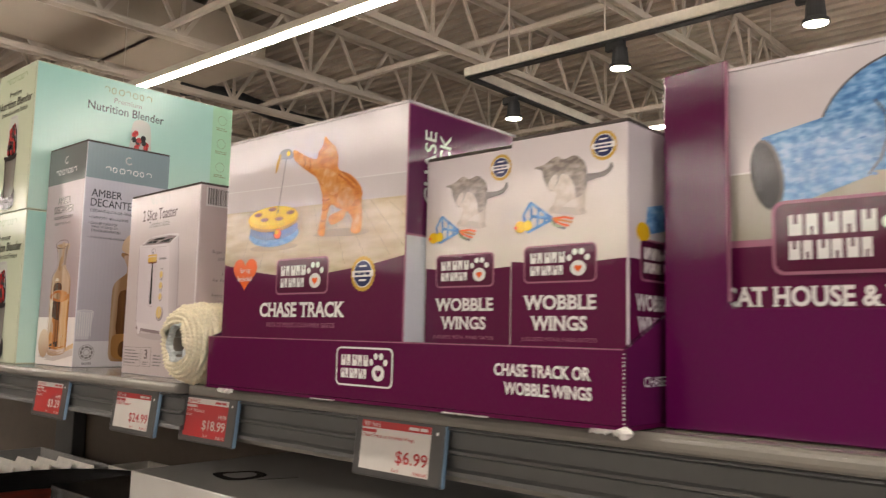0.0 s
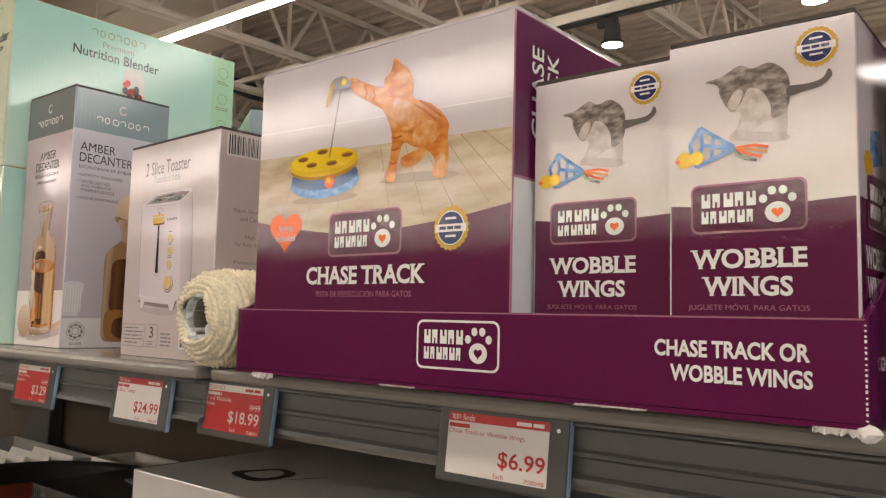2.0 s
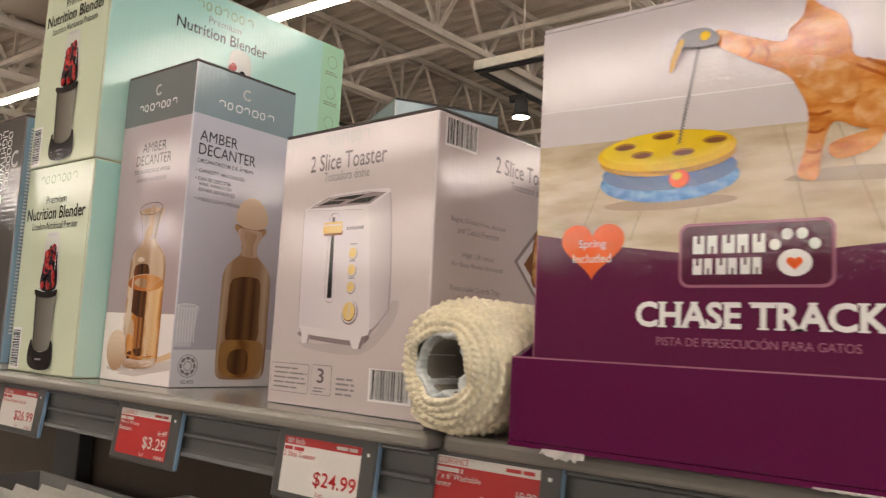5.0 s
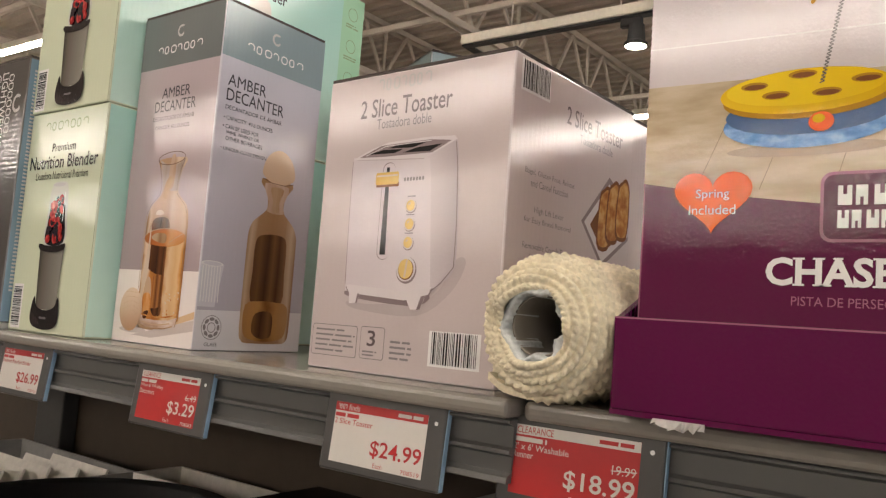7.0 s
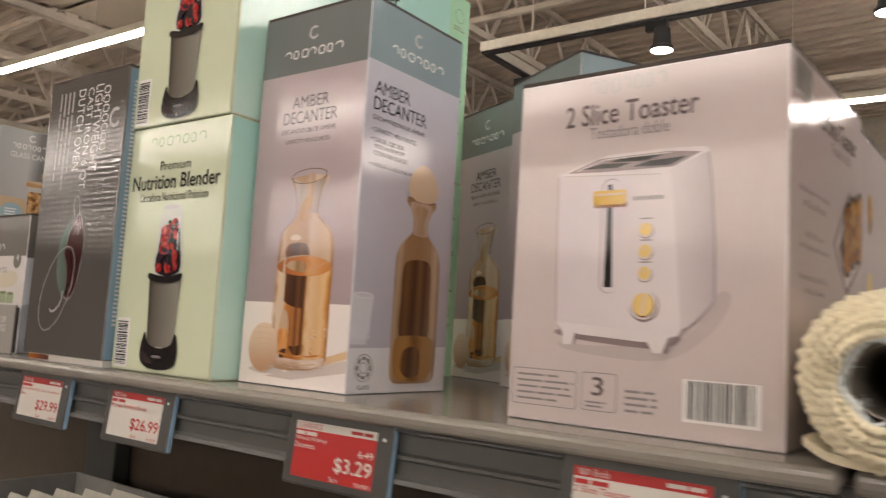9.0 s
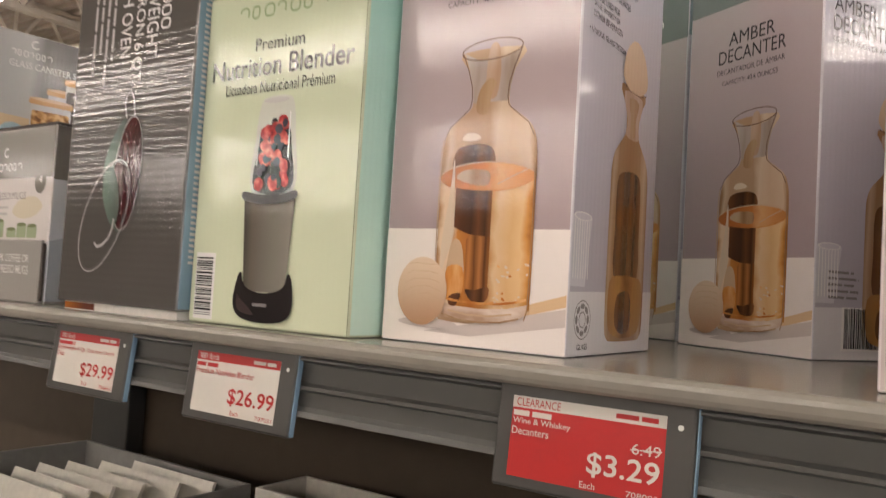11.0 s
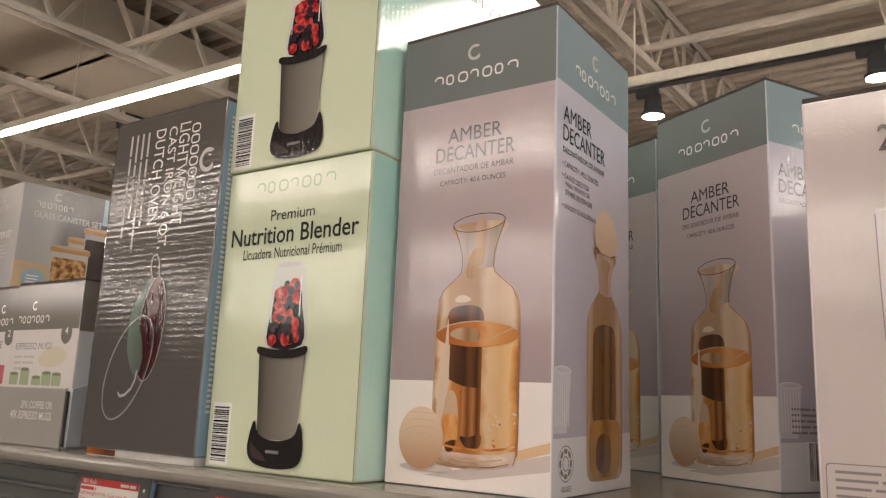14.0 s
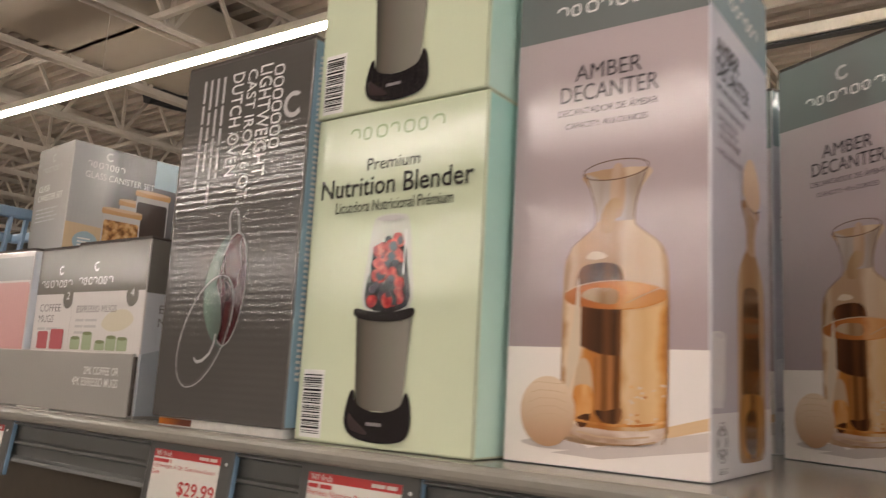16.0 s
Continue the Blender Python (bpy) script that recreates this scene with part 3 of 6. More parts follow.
D_FOOT = ink("clear_foot_print", (0, 0, 0), photo=((0.46, 0.30, 0.21), (0.60, 0.45, 0.36), (0.72, 0.60, 0.52)), stretch_by=(40, 40, 90))
D_EGG3 = ink("wood_ring_print", (0.57, 0.395, 0.26))
D_HI = ink("glass_shine_print", (0.66, 0.53, 0.40))
D_CUP = ink("tumbler_print", (0.62, 0.60, 0.64))
D_BROWN = ink("brown_glass_print", (0, 0, 0), photo=((0.27, 0.14, 0.065), (0.39, 0.24, 0.13), (0.50, 0.35, 0.22)), stretch_by=(65, 65, 6))

G_UP = ink("clear_amber_print", (0, 0, 0), axis=0, lo=0.0356, hi=0.0956, stretch_by=(50, 50, 30), stops=((0.0, (0.30, 0.17, 0.09)), (0.07, (0.56, 0.40, 0.28)), (0.16, (0.46, 0.29, 0.18)), (0.5, (0.42, 0.27, 0.17)), (0.6, (0.60, 0.45, 0.33)), (0.75, (0.55, 0.39, 0.27)), (0.93, (0.60, 0.44, 0.31)), (1.0, (0.36, 0.20, 0.10))))
G_LIQ = ink("amber_body_print", (0, 0, 0), axis=0, lo=0.0356, hi=0.0956, stretch_by=(40, 40, 45), stops=((0.0, (0.42, 0.20, 0.08)), (0.05, (0.72, 0.54, 0.38)), (0.16, (0.74, 0.56, 0.40)), (0.24, (0.55, 0.22, 0.05)), (0.4, (0.44, 0.15, 0.035)), (0.55, (0.55, 0.28, 0.10)), (0.64, (0.70, 0.49, 0.29)), (0.78, (0.66, 0.41, 0.20)), (0.9, (0.72, 0.48, 0.25)), (0.96, (0.62, 0.29, 0.08)), (1.0, (0.40, 0.16, 0.04))))
G_SURF = ink("amber_surface_print", (0, 0, 0), axis=0, lo=0.0356, hi=0.0956, stretch_by=(60, 60, 120), stops=((0.0, (0.40, 0.14, 0.04)), (0.2, (0.42, 0.13, 0.035)), (0.5, (0.52, 0.18, 0.05)), (0.62, (0.66, 0.36, 0.16)), (0.8, (0.60, 0.27, 0.09)), (1.0, (0.52, 0.22, 0.07))))
G_COL = ink("amber_column_print", (0, 0, 0), axis=0, lo=0.0435, hi=0.0705, stretch_by=(60, 60, 12), stops=((0.0, (0.17, 0.06, 0.022)), (0.3, (0.085, 0.032, 0.016)), (0.55, (0.055, 0.022, 0.012)), (0.68, (0.13, 0.05, 0.02)), (0.85, (0.06, 0.024, 0.012)), (1.0, (0.22, 0.09, 0.035))))
G_TUBE = ink("amber_tube_print", (0, 0, 0), axis=0, lo=0.0545, hi=0.0705, stretch_by=(60, 60, 20), stops=((0.0, (0.26, 0.09, 0.025)), (0.2, (0.46, 0.18, 0.05)), (0.4, (0.15, 0.055, 0.018)), (0.6, (0.40, 0.16, 0.05)), (0.8, (0.10, 0.038, 0.015)), (1.0, (0.30, 0.11, 0.03))))
G_BROWN = ink("brown_body_print", (0, 0, 0), axis=1, lo=0.0455, hi=0.103, stretch_by=(50, 50, 8), stops=((0.0, (0.30, 0.17, 0.08)), (0.06, (0.52, 0.37, 0.24)), (0.16, (0.36, 0.21, 0.10)), (0.5, (0.33, 0.18, 0.08)), (0.8, (0.38, 0.23, 0.12)), (0.92, (0.55, 0.41, 0.28)), (1.0, (0.28, 0.15, 0.07))))
G_CORE = ink("brown_core_print", (0, 0, 0), axis=1, lo=0.054, hi=0.092, stretch_by=(40, 40, 6), stops=((0.0, (0.12, 0.05, 0.018)), (0.2, (0.17, 0.075, 0.025)), (0.42, (0.07, 0.028, 0.012)), (0.6, (0.19, 0.085, 0.03)), (0.78, (0.085, 0.034, 0.014)), (1.0, (0.24, 0.12, 0.05))))
G_LOW = ink("brown_liquid_print", (0, 0, 0), axis=1, lo=0.047, hi=0.10, stretch_by=(70, 70, 60), stops=((0.0, (0.34, 0.17, 0.06)), (0.3, (0.44, 0.22, 0.06)), (0.5, (0.20, 0.08, 0.02)), (0.7, (0.40, 0.20, 0.06)), (1.0, (0.42, 0.24, 0.10))))


def decanter_carton(m, label, coded=False):
    W, D, H = 0.117, 0.118, 0.2965
    t = carton("decanter_carton", label, "decanter box", W, D, H, m, [D_FRONT, D_SIDE_LIT, D_SIDE_LIT, D_HEAD, M_CUT], "decanter cartons", worn=D_CUP)
    f, s = face_of("front", W, D, H), face_of("right", W, D, H)
    draw("header_band", t, f, [(D_HEAD, rect(0.6, 246.5, 116.4, 296), 0)], "grey printed header band")
    draw("side_header_band", t, s, [(D_HEAD_LIT, rect(0.6, 248.5, 117.4, 296), 0)], "printed header band with bluish daylight in its colour")
    draw("brand_mark", t, f, ring_logo(P_LIGHT, 57.5, 278, 5.2, 1) + brand_bars(P_WHITE, 26, 258.5, 92, 266, 7, 1))
    draw("side_brand_mark", t, s, ring_logo(P_LIGHT, 58, 279, 5.2, 1) + brand_bars(P_WHITE, 26, 259.5, 93, 267, 7, 1))
    draw("table_print", t, f, [(D_TABLE, rect(0.6, 0.6, 116.4, 64), 0), (D_CAUST, [(70, 13), (116, 25), (116, 31), (80, 21)], 1), (D_SHADOW, [(30, 7), (60, 6), (116, 15), (116, 24), (66, 14)], 1)])
    cx = 65.6
    bottle = smooth(mirror_outline(cx, [(21, 13), (27, 15.5), (29.2, 20), (29.8, 30), (30, 60), (30, 90), (29.8, 104), (28.5, 113), (25, 120), (17.5, 126), (12.4, 130), (11.3, 135), (11.9, 142), (14.6, 151), (19, 161.5)]), 3)
    sh = [(G_UP, bottle, 1)]
    # funnel neck, nearly clear, with its slanted rim
    sh.append((D_NECK, [(54.5, 133), (76.7, 133), (77.4, 141), (80, 151), (84, 161.5), (75, 157), (65.6, 155.4), (56, 157), (47.2, 161.5), (51.2, 151), (53.8, 141)], 2))
    sh.append((D_GLASS, smooth([(63, 136), (69, 136), (71, 150), (69, 164), (64, 164), (62, 150)], 3), 3))
    sh.append((D_BROWN, smooth([(57, 128), (64, 127), (66, 137), (69, 143), (64, 146), (58, 139)], 3), 4))
    # dark plug of the tinted column under the shoulders
    sh.append((G_COL, smooth([(44, 97), (56, 95.5), (69.5, 97), (69.5, 106), (63, 110), (50, 109.5), (45, 106)], 3), 3))
    sh.append((D_HI, smooth([(49, 113), (55, 112), (61, 113.2), (58, 116), (52, 116.4)], 3), 5))
    # liquid and its surface seen from a little below
    sh.append((G_LIQ, [(36, 22), (50, 18.5), (66, 17.5), (82, 18.5), (95.4, 22), (95.4, 91), (82, 86), (66, 84.8), (50, 86), (35.8, 91)], 2))
    sh.append((G_SURF, ell(cx, 92, 29.6, 8, 40), 4))
    sh.append((D_BROWN, smooth([(47, 91.5), (58, 88), (67, 88), (67, 95), (56, 96.5), (49, 95)], 4), 5))
    sh += strokes(D_EGG3, [(37, 94.5), (42, 97), (48, 98.6), (56, 99.8), (65, 100.2), (74, 99.8), (82, 98.6), (89, 96.8), (94, 94.5)], 0.7, 6)
    sh += strokes(D_LIQ, [(71, 84.6), (78, 85.2), (84, 86.2), (90, 88), (94.5, 90)], 0.6, 6) + strokes(D_EGG3, [(73, 88), (82, 92), (91, 95.5)], 0.6, 6)
    sh.append((G_COL, [(46.5, 65), (52, 62.6), (57, 61), (64, 60.2), (70, 60), (70, 84.6), (64, 84.6), (58, 84.9), (52, 85.6), (46.8, 86.6)], 5))
    # lower tube with its dark foot
    sh.append((G_TUBE, [(55, 58), (57, 61), (70, 60), (70, 28), (66, 25), (60, 25), (55.5, 29)], 4))
    sh.append((G_COL, smooth([(56, 31), (60, 25.5), (67, 24.5), (70.5, 27), (70.5, 33), (62, 31)], 3), 6))
    # bright inner edge and the glowing patch beside it
    sh.append((D_HI, smooth([(38.5, 36), (42, 46), (46.6, 60), (46, 84), (44.8, 103), (43, 84), (39.5, 60)], 3), 6))
    sh.append((D_EGG3, smooth([(43.6, 44), (45.5, 55), (49, 58.5), (52.6, 55), (54.3, 46), (54, 38), (44, 38)], 3), 7))
    sh.append((D_LIQ, smooth([(44, 43), (53.8, 43), (54.4, 30), (50, 22.5), (46, 23), (43.4, 32)], 3), 7))
    sh.append((G_COL, smooth([(46, 27), (53.5, 29), (51, 22.4), (46.6, 22.4)], 3), 8))
    rnd = random.Random(31)
    for i in range(26):
        u, v = rnd.uniform(72, 94), rnd.uniform(22, 46)
        sh.append((D_HI if i % 3 else D_LIQ, ell(u, v, rnd.uniform(0.4, 1.6), rnd.uniform(0.3, 0.8), 8, rnd.uniform(-40, 40)), 5))
    # thick clear foot
    sh.append((D_FOOT, [(44, 16), (66, 13.6), (88, 16), (93, 19), (95, 25), (82, 22), (66, 21.2), (50, 22), (37, 25), (39, 19)], 5))
    sh += strokes(D_LIQ, [(38, 27.5), (45, 25.6), (54, 24.4), (66, 24), (78, 24.4), (87, 25.6), (94, 27.5)], 1.3, 9)
    sh += strokes(D_BROWN, [(42, 17.4), (53, 14.8), (66, 14), (79, 14.8), (90, 17.4)], 0.8, 9) + strokes(D_EGG3, [(46, 19.5), (58, 17.6), (72, 17.6), (86, 19.5)], 1.0, 9)
    for side in (-1, 1):
        sh += strokes(D_BROWN, [(cx + side * r, v) for r, v in ((27.6, 16.6), (29.2, 22), (29.6, 40), (29.7, 60), (29.7, 80), (29.6, 97), (29.4, 106), (28.2, 113))], 0.6, 9)
        sh += strokes(D_EDGE, [(cx + side * r, v) for r, v in ((28.2, 113), (24.6, 120), (17, 126), (12.2, 130), (11.1, 135), (11.7, 142), (14.4, 151), (18.6, 161))], 0.5, 9)
    rim = ell(65.4, 161.6, 19, 5.6, 28, 2.5)
    sh += strokes(D_EDGE, rim + [rim[0]], 0.6, 9)
    sh.append((D_SHADOW, ell(32, 11.5, 20, 2.6, 18), 1))
    sh.append((D_EGG, ell(28.2, 29, 16.8, 19, 30), 9))
    for i in range(5):
        sh += strokes(D_EGG3, [(14.5 + i * 1.2, 22 + i * 5.5), (23, 27 + i * 4.4), (33, 28 + i * 4.0), (42.5 - i * 1.2, 24 + i * 5.0)], 0.28, 11)
    draw("bottle_picture", t, f, sh, "printed picture of an amber glass decanter with wooden stopper")
    write("title_text", t, f, D_TEXT, [("AMBER", (39, 217.5, 79.5, 227), 0), ("DECANTER", (30, 205, 89, 215), 0), ("DECANTADOR DE ÁMBAR", (29, 197, 88.5, 202), 0), ("CAPACITY: 40.6 OUNCES", (34, 189, 83, 192.5), 0)])
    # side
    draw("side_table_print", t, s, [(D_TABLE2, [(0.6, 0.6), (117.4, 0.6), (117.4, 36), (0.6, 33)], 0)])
    sb = [(G_BROWN, smooth(mirror_outline(74.3, [(18, 7), (25, 9), (28, 14), (28.6, 30), (28.6, 60), (28.4, 95), (27.6, 105), (24, 113), (16, 120), (10.5, 125), (9.4, 131), (11, 140), (18.4, 152.5)]), 3), 1)]
    sb.append((G_CORE, smooth([(55, 44), (72, 42), (91, 44), (91.5, 70), (91, 97), (84, 104), (64, 103), (55.5, 96), (54.8, 70)], 3), 2))
    sb.append((G_LOW, smooth([(50, 16), (60, 10), (74, 8.6), (88, 10), (98, 16), (98.5, 40), (84, 44), (66, 44), (50, 40)], 3), 3))
    sb.append((G_CORE, smooth([(59, 18), (66, 12), (76, 11.5), (82, 16), (80, 34), (62, 33)], 4), 4))
    sb.append((D_GLASS, smooth([(65, 124), (83.5, 124), (83, 133), (88, 149), (60, 149), (65.6, 133)], 3), 2))
    sb.append((D_BROWN, smooth([(70, 125), (78, 125), (78, 134), (82, 146), (67, 146), (70.4, 134)], 3), 3))
    sb += [(D_EGG2, smooth([(57, 155), (74, 149), (91.5, 155), (93, 164), (88, 174), (79, 180), (70, 180), (61, 174), (56, 164)], 4), 6)] + strokes(D_EDGE, [(56.4, 152.8), (66, 150), (82, 150), (92.2, 152.8)], 0.5, 7)
    draw("side_bottle_picture", t, s, sb, "printed picture of a slim brown glass bottle")
    cup = [(D_CUP, [(2, 36), (18, 36), (24, 72), (0.7, 72), (0.7, 36)], 1)]
    for i in range(7):
        cup.append((P_WHITE, rect(2.5 + i * 2.9, 40, 3.4 + i * 2.9, 70), 2))
    cup.append((P_WHITE, ell(12, 72, 11, 2.4, 18), 2))
    cup.append((D_CUP, ell(12, 72, 9.5, 1.7, 18), 3))
    draw("tumbler_picture", t, s, cup)
    seal = []
    for k in range(8):
        a = radians(45 * k)
        seal.append((P_GREY, ell(17 + 7 * math.cos(a), 19 + 7 * math.sin(a), 1.5, 2.6, 10, math.degrees(a)), 1))
    seal += strokes(P_GREY, ell(17, 19, 4, 4, 14) + [(21, 19)], 0.7, 1) + strokes(P_GREY, ell(17, 19, 10, 10, 20) + [(27, 19)], 0.6, 1)
    if coded:
        draw("side_barcode", t, s, barcode(26, 6, 66, 34, True, 15) + bars(P_GREY, 12, 38, 44, 58, 5, 1, 6, 0.4))
        write("side_text", t, s, D_TEXT, [("AMBER", (9, 224, 51, 234), 0), ("DECANTER", (9, 211, 73, 221.5), 0), ("DECANTADOR DE ÁMBAR", (9, 203.5, 72, 208), 0)])
        return t
    draw("glass_seal", t, s, seal)
    write("side_text", t, s, D_TEXT, [("AMBER", (9, 224, 51, 234), 0), ("DECANTER", (9, 211, 73, 221.5), 0), ("DECANTADOR DE ÁMBAR", (9, 203.5, 72, 208), 0), ("• CAPACITY: 40.6 OUNCES", (8, 194.5, 62, 198), 0), ("• CAN BE USED FOR", (8, 187, 47, 190.5), 0),
                                      ("WINE, WHISKEY OR", (12, 182, 48, 185.5), 0), ("OTHER BEVERAGES", (12, 177, 52, 180.5), 0), ("• UNIQUE GLASS DESIGN", (8, 168, 58, 171.5), 0), ("GLASS", (11, 3.5, 24, 6.5), 0)])
    return t


decanter_carton(pose(-1.154, 0.4555, SHELF + 0.0003), "grey and lilac glossy decanter carton beside the blender boxes")
decanter_carton(pose(-1.056, 0.6905, SHELF + 0.0003, 0, 0, -29), "grey and lilac decanter carton turned askew in the back row", True)
decanter_carton(pose(-1.1755, 0.771, SHELF + 0.0003, 0, 0, -24), "grey and lilac decanter carton half hidden in the back row")

# ---- blender cartons ----
# even sage print; the paler bottom is light painted into the colour
B_GREEN_LIT = ink("blender_sage_lit_low", (0.62, 0.665, 0.485), (0.53, 0.585, 0.42), 2, 0.0, 0.21)
# mint print, its lower part paled with a painted window sheen
B_MINT_SHEEN = ink("blender_mint_sheen_print", (0.54, 0.74, 0.64), (0.38, 0.645, 0.565), 2, 0.0, 0.21)
B_EDGE = ink("blender_fold_pale", (0.56, 0.61, 0.44))
B_FOLD = ink("blender_fold_dark", (0.16, 0.2, 0.12))
B_BODY = ink("blender_grey_print", (0, 0, 0), axis=0, lo=0.048, hi=0.091, stretch_by=(8, 8, 8), stops=((0.0, (0.05, 0.043, 0.036)), (0.18, (0.12, 0.105, 0.085)), (0.45, (0.17, 0.155, 0.13)), (0.75, (0.22, 0.205, 0.175)), (0.92, (0.25, 0.235, 0.20)), (1.0, (0.13, 0.12, 0.10))))
B_DARK = ink("blender_black_print", (0.016, 0.013, 0.014))
B_SHINE = ink("blender_base_shine", (0.05, 0.035, 0.035))
B_JAR = ink("blender_jar_print", (0.55, 0.56, 0.50))
B_RED = ink("berry_red_print", (0, 0, 0), photo=((0.25, 0.012, 0.015), (0.42, 0.03, 0.03), (0.58, 0.10, 0.08)), stretch_by=(260, 260, 260))
B_BLUE = ink("berry_dark_print", (0.016, 0.011, 0.016))
B_BERRY = ink("berry_purple_print", (0.035, 0.018, 0.03))
B_LOGO = ink("blender_logo_green", (0.30, 0.38, 0.22))
B_ICON = ink("blender_panel_green", (0.40, 0.66, 0.44))


def blender_carton(m, label):
    W, D, H = 0.138, 0.322, 0.2132
    t = carton("blender_carton", label, "blender box", W, D, H, m, [B_GREEN_LIT, B_MINT_SHEEN, B_MINT_SHEEN, B_GREEN_LIT, B_GREEN_LIT], "blender cartons", flap=False, bevel=0.0015, worn=B_EDGE)
    f, s = face_of("front", W, D, H), face_of("right", W, D, H)
    draw("brand_mark", t, f, brand_bars(B_LOGO, 30, 194, 109, 203, 7, 1))
    write("title_text", t, f, P_BLACK, [("Nutrition Blender", (8, 156.5, 130, 169.5), 0)], bold=0.012)
    write("subtitle_text", t, f, P_BLACK, [("Premium", (47, 173, 89.5, 181), 0), ("Licuadora Nutricional Prémium", (22, 146, 116, 153.5), 0)], bold=0.004)
    sh = [(B_BLUE, smooth([(54, 85), (86, 85), (84, 112), (80, 124), (60, 124), (56, 112)], 4), 2), (B_JAR, smooth([(52, 84), (88, 84), (87, 118), (84.5, 137), (79, 142.5), (61, 142.5), (55.5, 137), (53, 118)], 4), 1)]
    rnd = random.Random(5)
    for i in range(64):
        v = rnd.uniform(88, 127)
        half = 15.5 - (v - 88) * 0.09
        u = 70 + rnd.uniform(-half + 3, half - 3)
        red = rnd.random() < 0.42
        r = rnd.uniform(2.6, 4.2) if red else rnd.uniform(1.8, 3.2)
        sh.append((B_RED if red else B_BERRY if i % 3 else B_BLUE, ell(u, v, r, r * rnd.uniform(0.9, 1.3), 12, rnd.uniform(0, 90)), 3 + i % 6))
    sh += [(B_JAR, rect(56, 100, 56.8, 134), 9), (P_WHITE, rect(82.5, 104, 83.4, 132), 9), (P_LIGHT, ell(70, 140, 11, 1.8, 16), 7)]
    sh.append((B_BODY, [(51, 22), (87, 22), (91, 79), (47, 79)], 3))
    sh.append((B_DARK, smooth([(46.5, 79), (60, 76), (79, 76), (91.5, 79), (91.5, 84), (79, 82), (60, 82), (46.5, 84)], 3), 8))
    sh.append((B_DARK, smooth([(43, 14), (50, 6), (69, 3.5), (88, 6), (94, 14), (93, 28), (89.5, 34), (86, 26), (76, 22), (62, 22), (52, 26), (48.5, 34), (45, 28)], 4), 6))
    sh.append((B_SHINE, smooth([(47, 12), (52, 9), (62, 8), (58, 12), (50, 17), (46.5, 20)], 3), 7))
    sh += bars(P_GREY, 61, 13, 78, 15.5, 1, 8, 2, 0.8)
    draw("blender_picture", t, f, sh, "printed picture of a grey bullet blender full of berries")
    draw("barcode", t, f, barcode(5, 2.5, 23.5, 45, False, 4))
    draw("front_fold", t, f, [(B_FOLD, rect(136.9, 1, 137.4, 212), 1)])
    # side
    draw("side_panel", t, s, [(B_ICON, rect(284, 0.6, 321, 212.5), 0)])
    write("side_title_text", t, s, P_BLACK, [("Nutrition Blender", (75, 160, 196, 173), 0)], bold=0.01)
    write("side_subtitle_text", t, s, P_GREY, [("Premium", (114, 177, 158, 185), 0)])
    draw("side_brand_mark", t, s, brand_bars(B_LOGO, 98, 190, 176, 200, 7, 1))
    sp = [(B_JAR, smooth([(143, 88), (177, 88), (177, 124), (172, 156), (148, 156), (143, 124)], 4), 1)]
    for i in range(34):
        red = rnd.random() < 0.5
        sp.append((B_RED if red else B_BLUE, ell(rnd.uniform(148, 172), rnd.uniform(92, 140), 4.2, 4.6, 12), 2 + i % 4))
    sp += [(B_BODY, rect(143, 25, 177, 84), 2), (B_DARK, rect(140, 82, 180, 88), 6), (B_DARK, smooth([(136, 5), (184, 5), (182, 28), (160, 22), (138, 28)], 4), 3)]
    draw("side_blender_picture", t, s, sp)
    icons = []
    for k, v in enumerate((190, 150, 110, 70)):
        icons += strokes(B_LOGO, ell(302, v, 8, 8, 16) + [(310, v)], 0.8, 1) + bars(B_LOGO, 291, v - 18, 314, v - 12, 2, 1, k)
    draw("side_icons", t, s, icons)
    return t


blender_carton(pose(-1.296, 0.431, SHELF + 0.0003), "sage green and mint nutrition blender carton on the shelf")
blender_carton(pose(-1.2975, 0.4302, SHELF + 0.0003 + 0.2138), "sage green and mint blender carton stacked on another")

# ---- dutch oven carton ----
O_GREY = ink("oven_charcoal_print", (0.085, 0.078, 0.072), flute=1.0, mottle=0.7, lying=True)
O_BLUE = ink("oven_blue_side", (0.17, 0.26, 0.33))
O_DARK = ink("oven_maroon_print", (0, 0, 0), photo=((0.025, 0.005, 0.007), (0.045, 0.009, 0.012), (0.075, 0.02, 0.02)), stretch_by=(60, 60, 20))
O_LID = ink("oven_lid_print", (0, 0, 0), photo=((0.10, 0.092, 0.085), (0.12, 0.112, 0.105), (0.16, 0.15, 0.14)), stretch_by=(30, 30, 20))
O_RIM = ink("oven_rim_print", (0.42, 0.41, 0.40))
O_MINT = ink("oven_enamel_print", (0.13, 0.185, 0.15), (0.09, 0.105, 0.093), 0, 0.05, 0.07)
W, D, H = 0.1385, 0.27, 0.266
t = carton("dutch_oven_carton", "charcoal grey dutch oven carton standing on its end", "dutch oven box", W, D, H, pose(-1.4355, 0.422, SHELF + 0.0062), [O_GREY, O_BLUE, O_GREY, O_GREY, M_CUT], worn=O_LID)
f, s = face_of("front", W, D, H), face_of("right", W, D, H)
write("title_text", t, f, P_WHITE, [("LIGHTWEIGHT", (85, 172, 98, 255), 1), ("CAST IRON 6 QT.", (70, 154, 82, 254), 1), ("DUTCH OVEN", (55, 175, 67.5, 254), 1)])
draw("brand_mark", t, f, ring_logo(P_LIGHT, 122, 220, 9, 1) + [q for i in range(7) for ring in [rrect(101, 191 + i * 9, 110, 197.5 + i * 9, 2.4, 3)] for q in strokes(P_WHITE, ring + [ring[0]], 1.3, 1)])
small = []
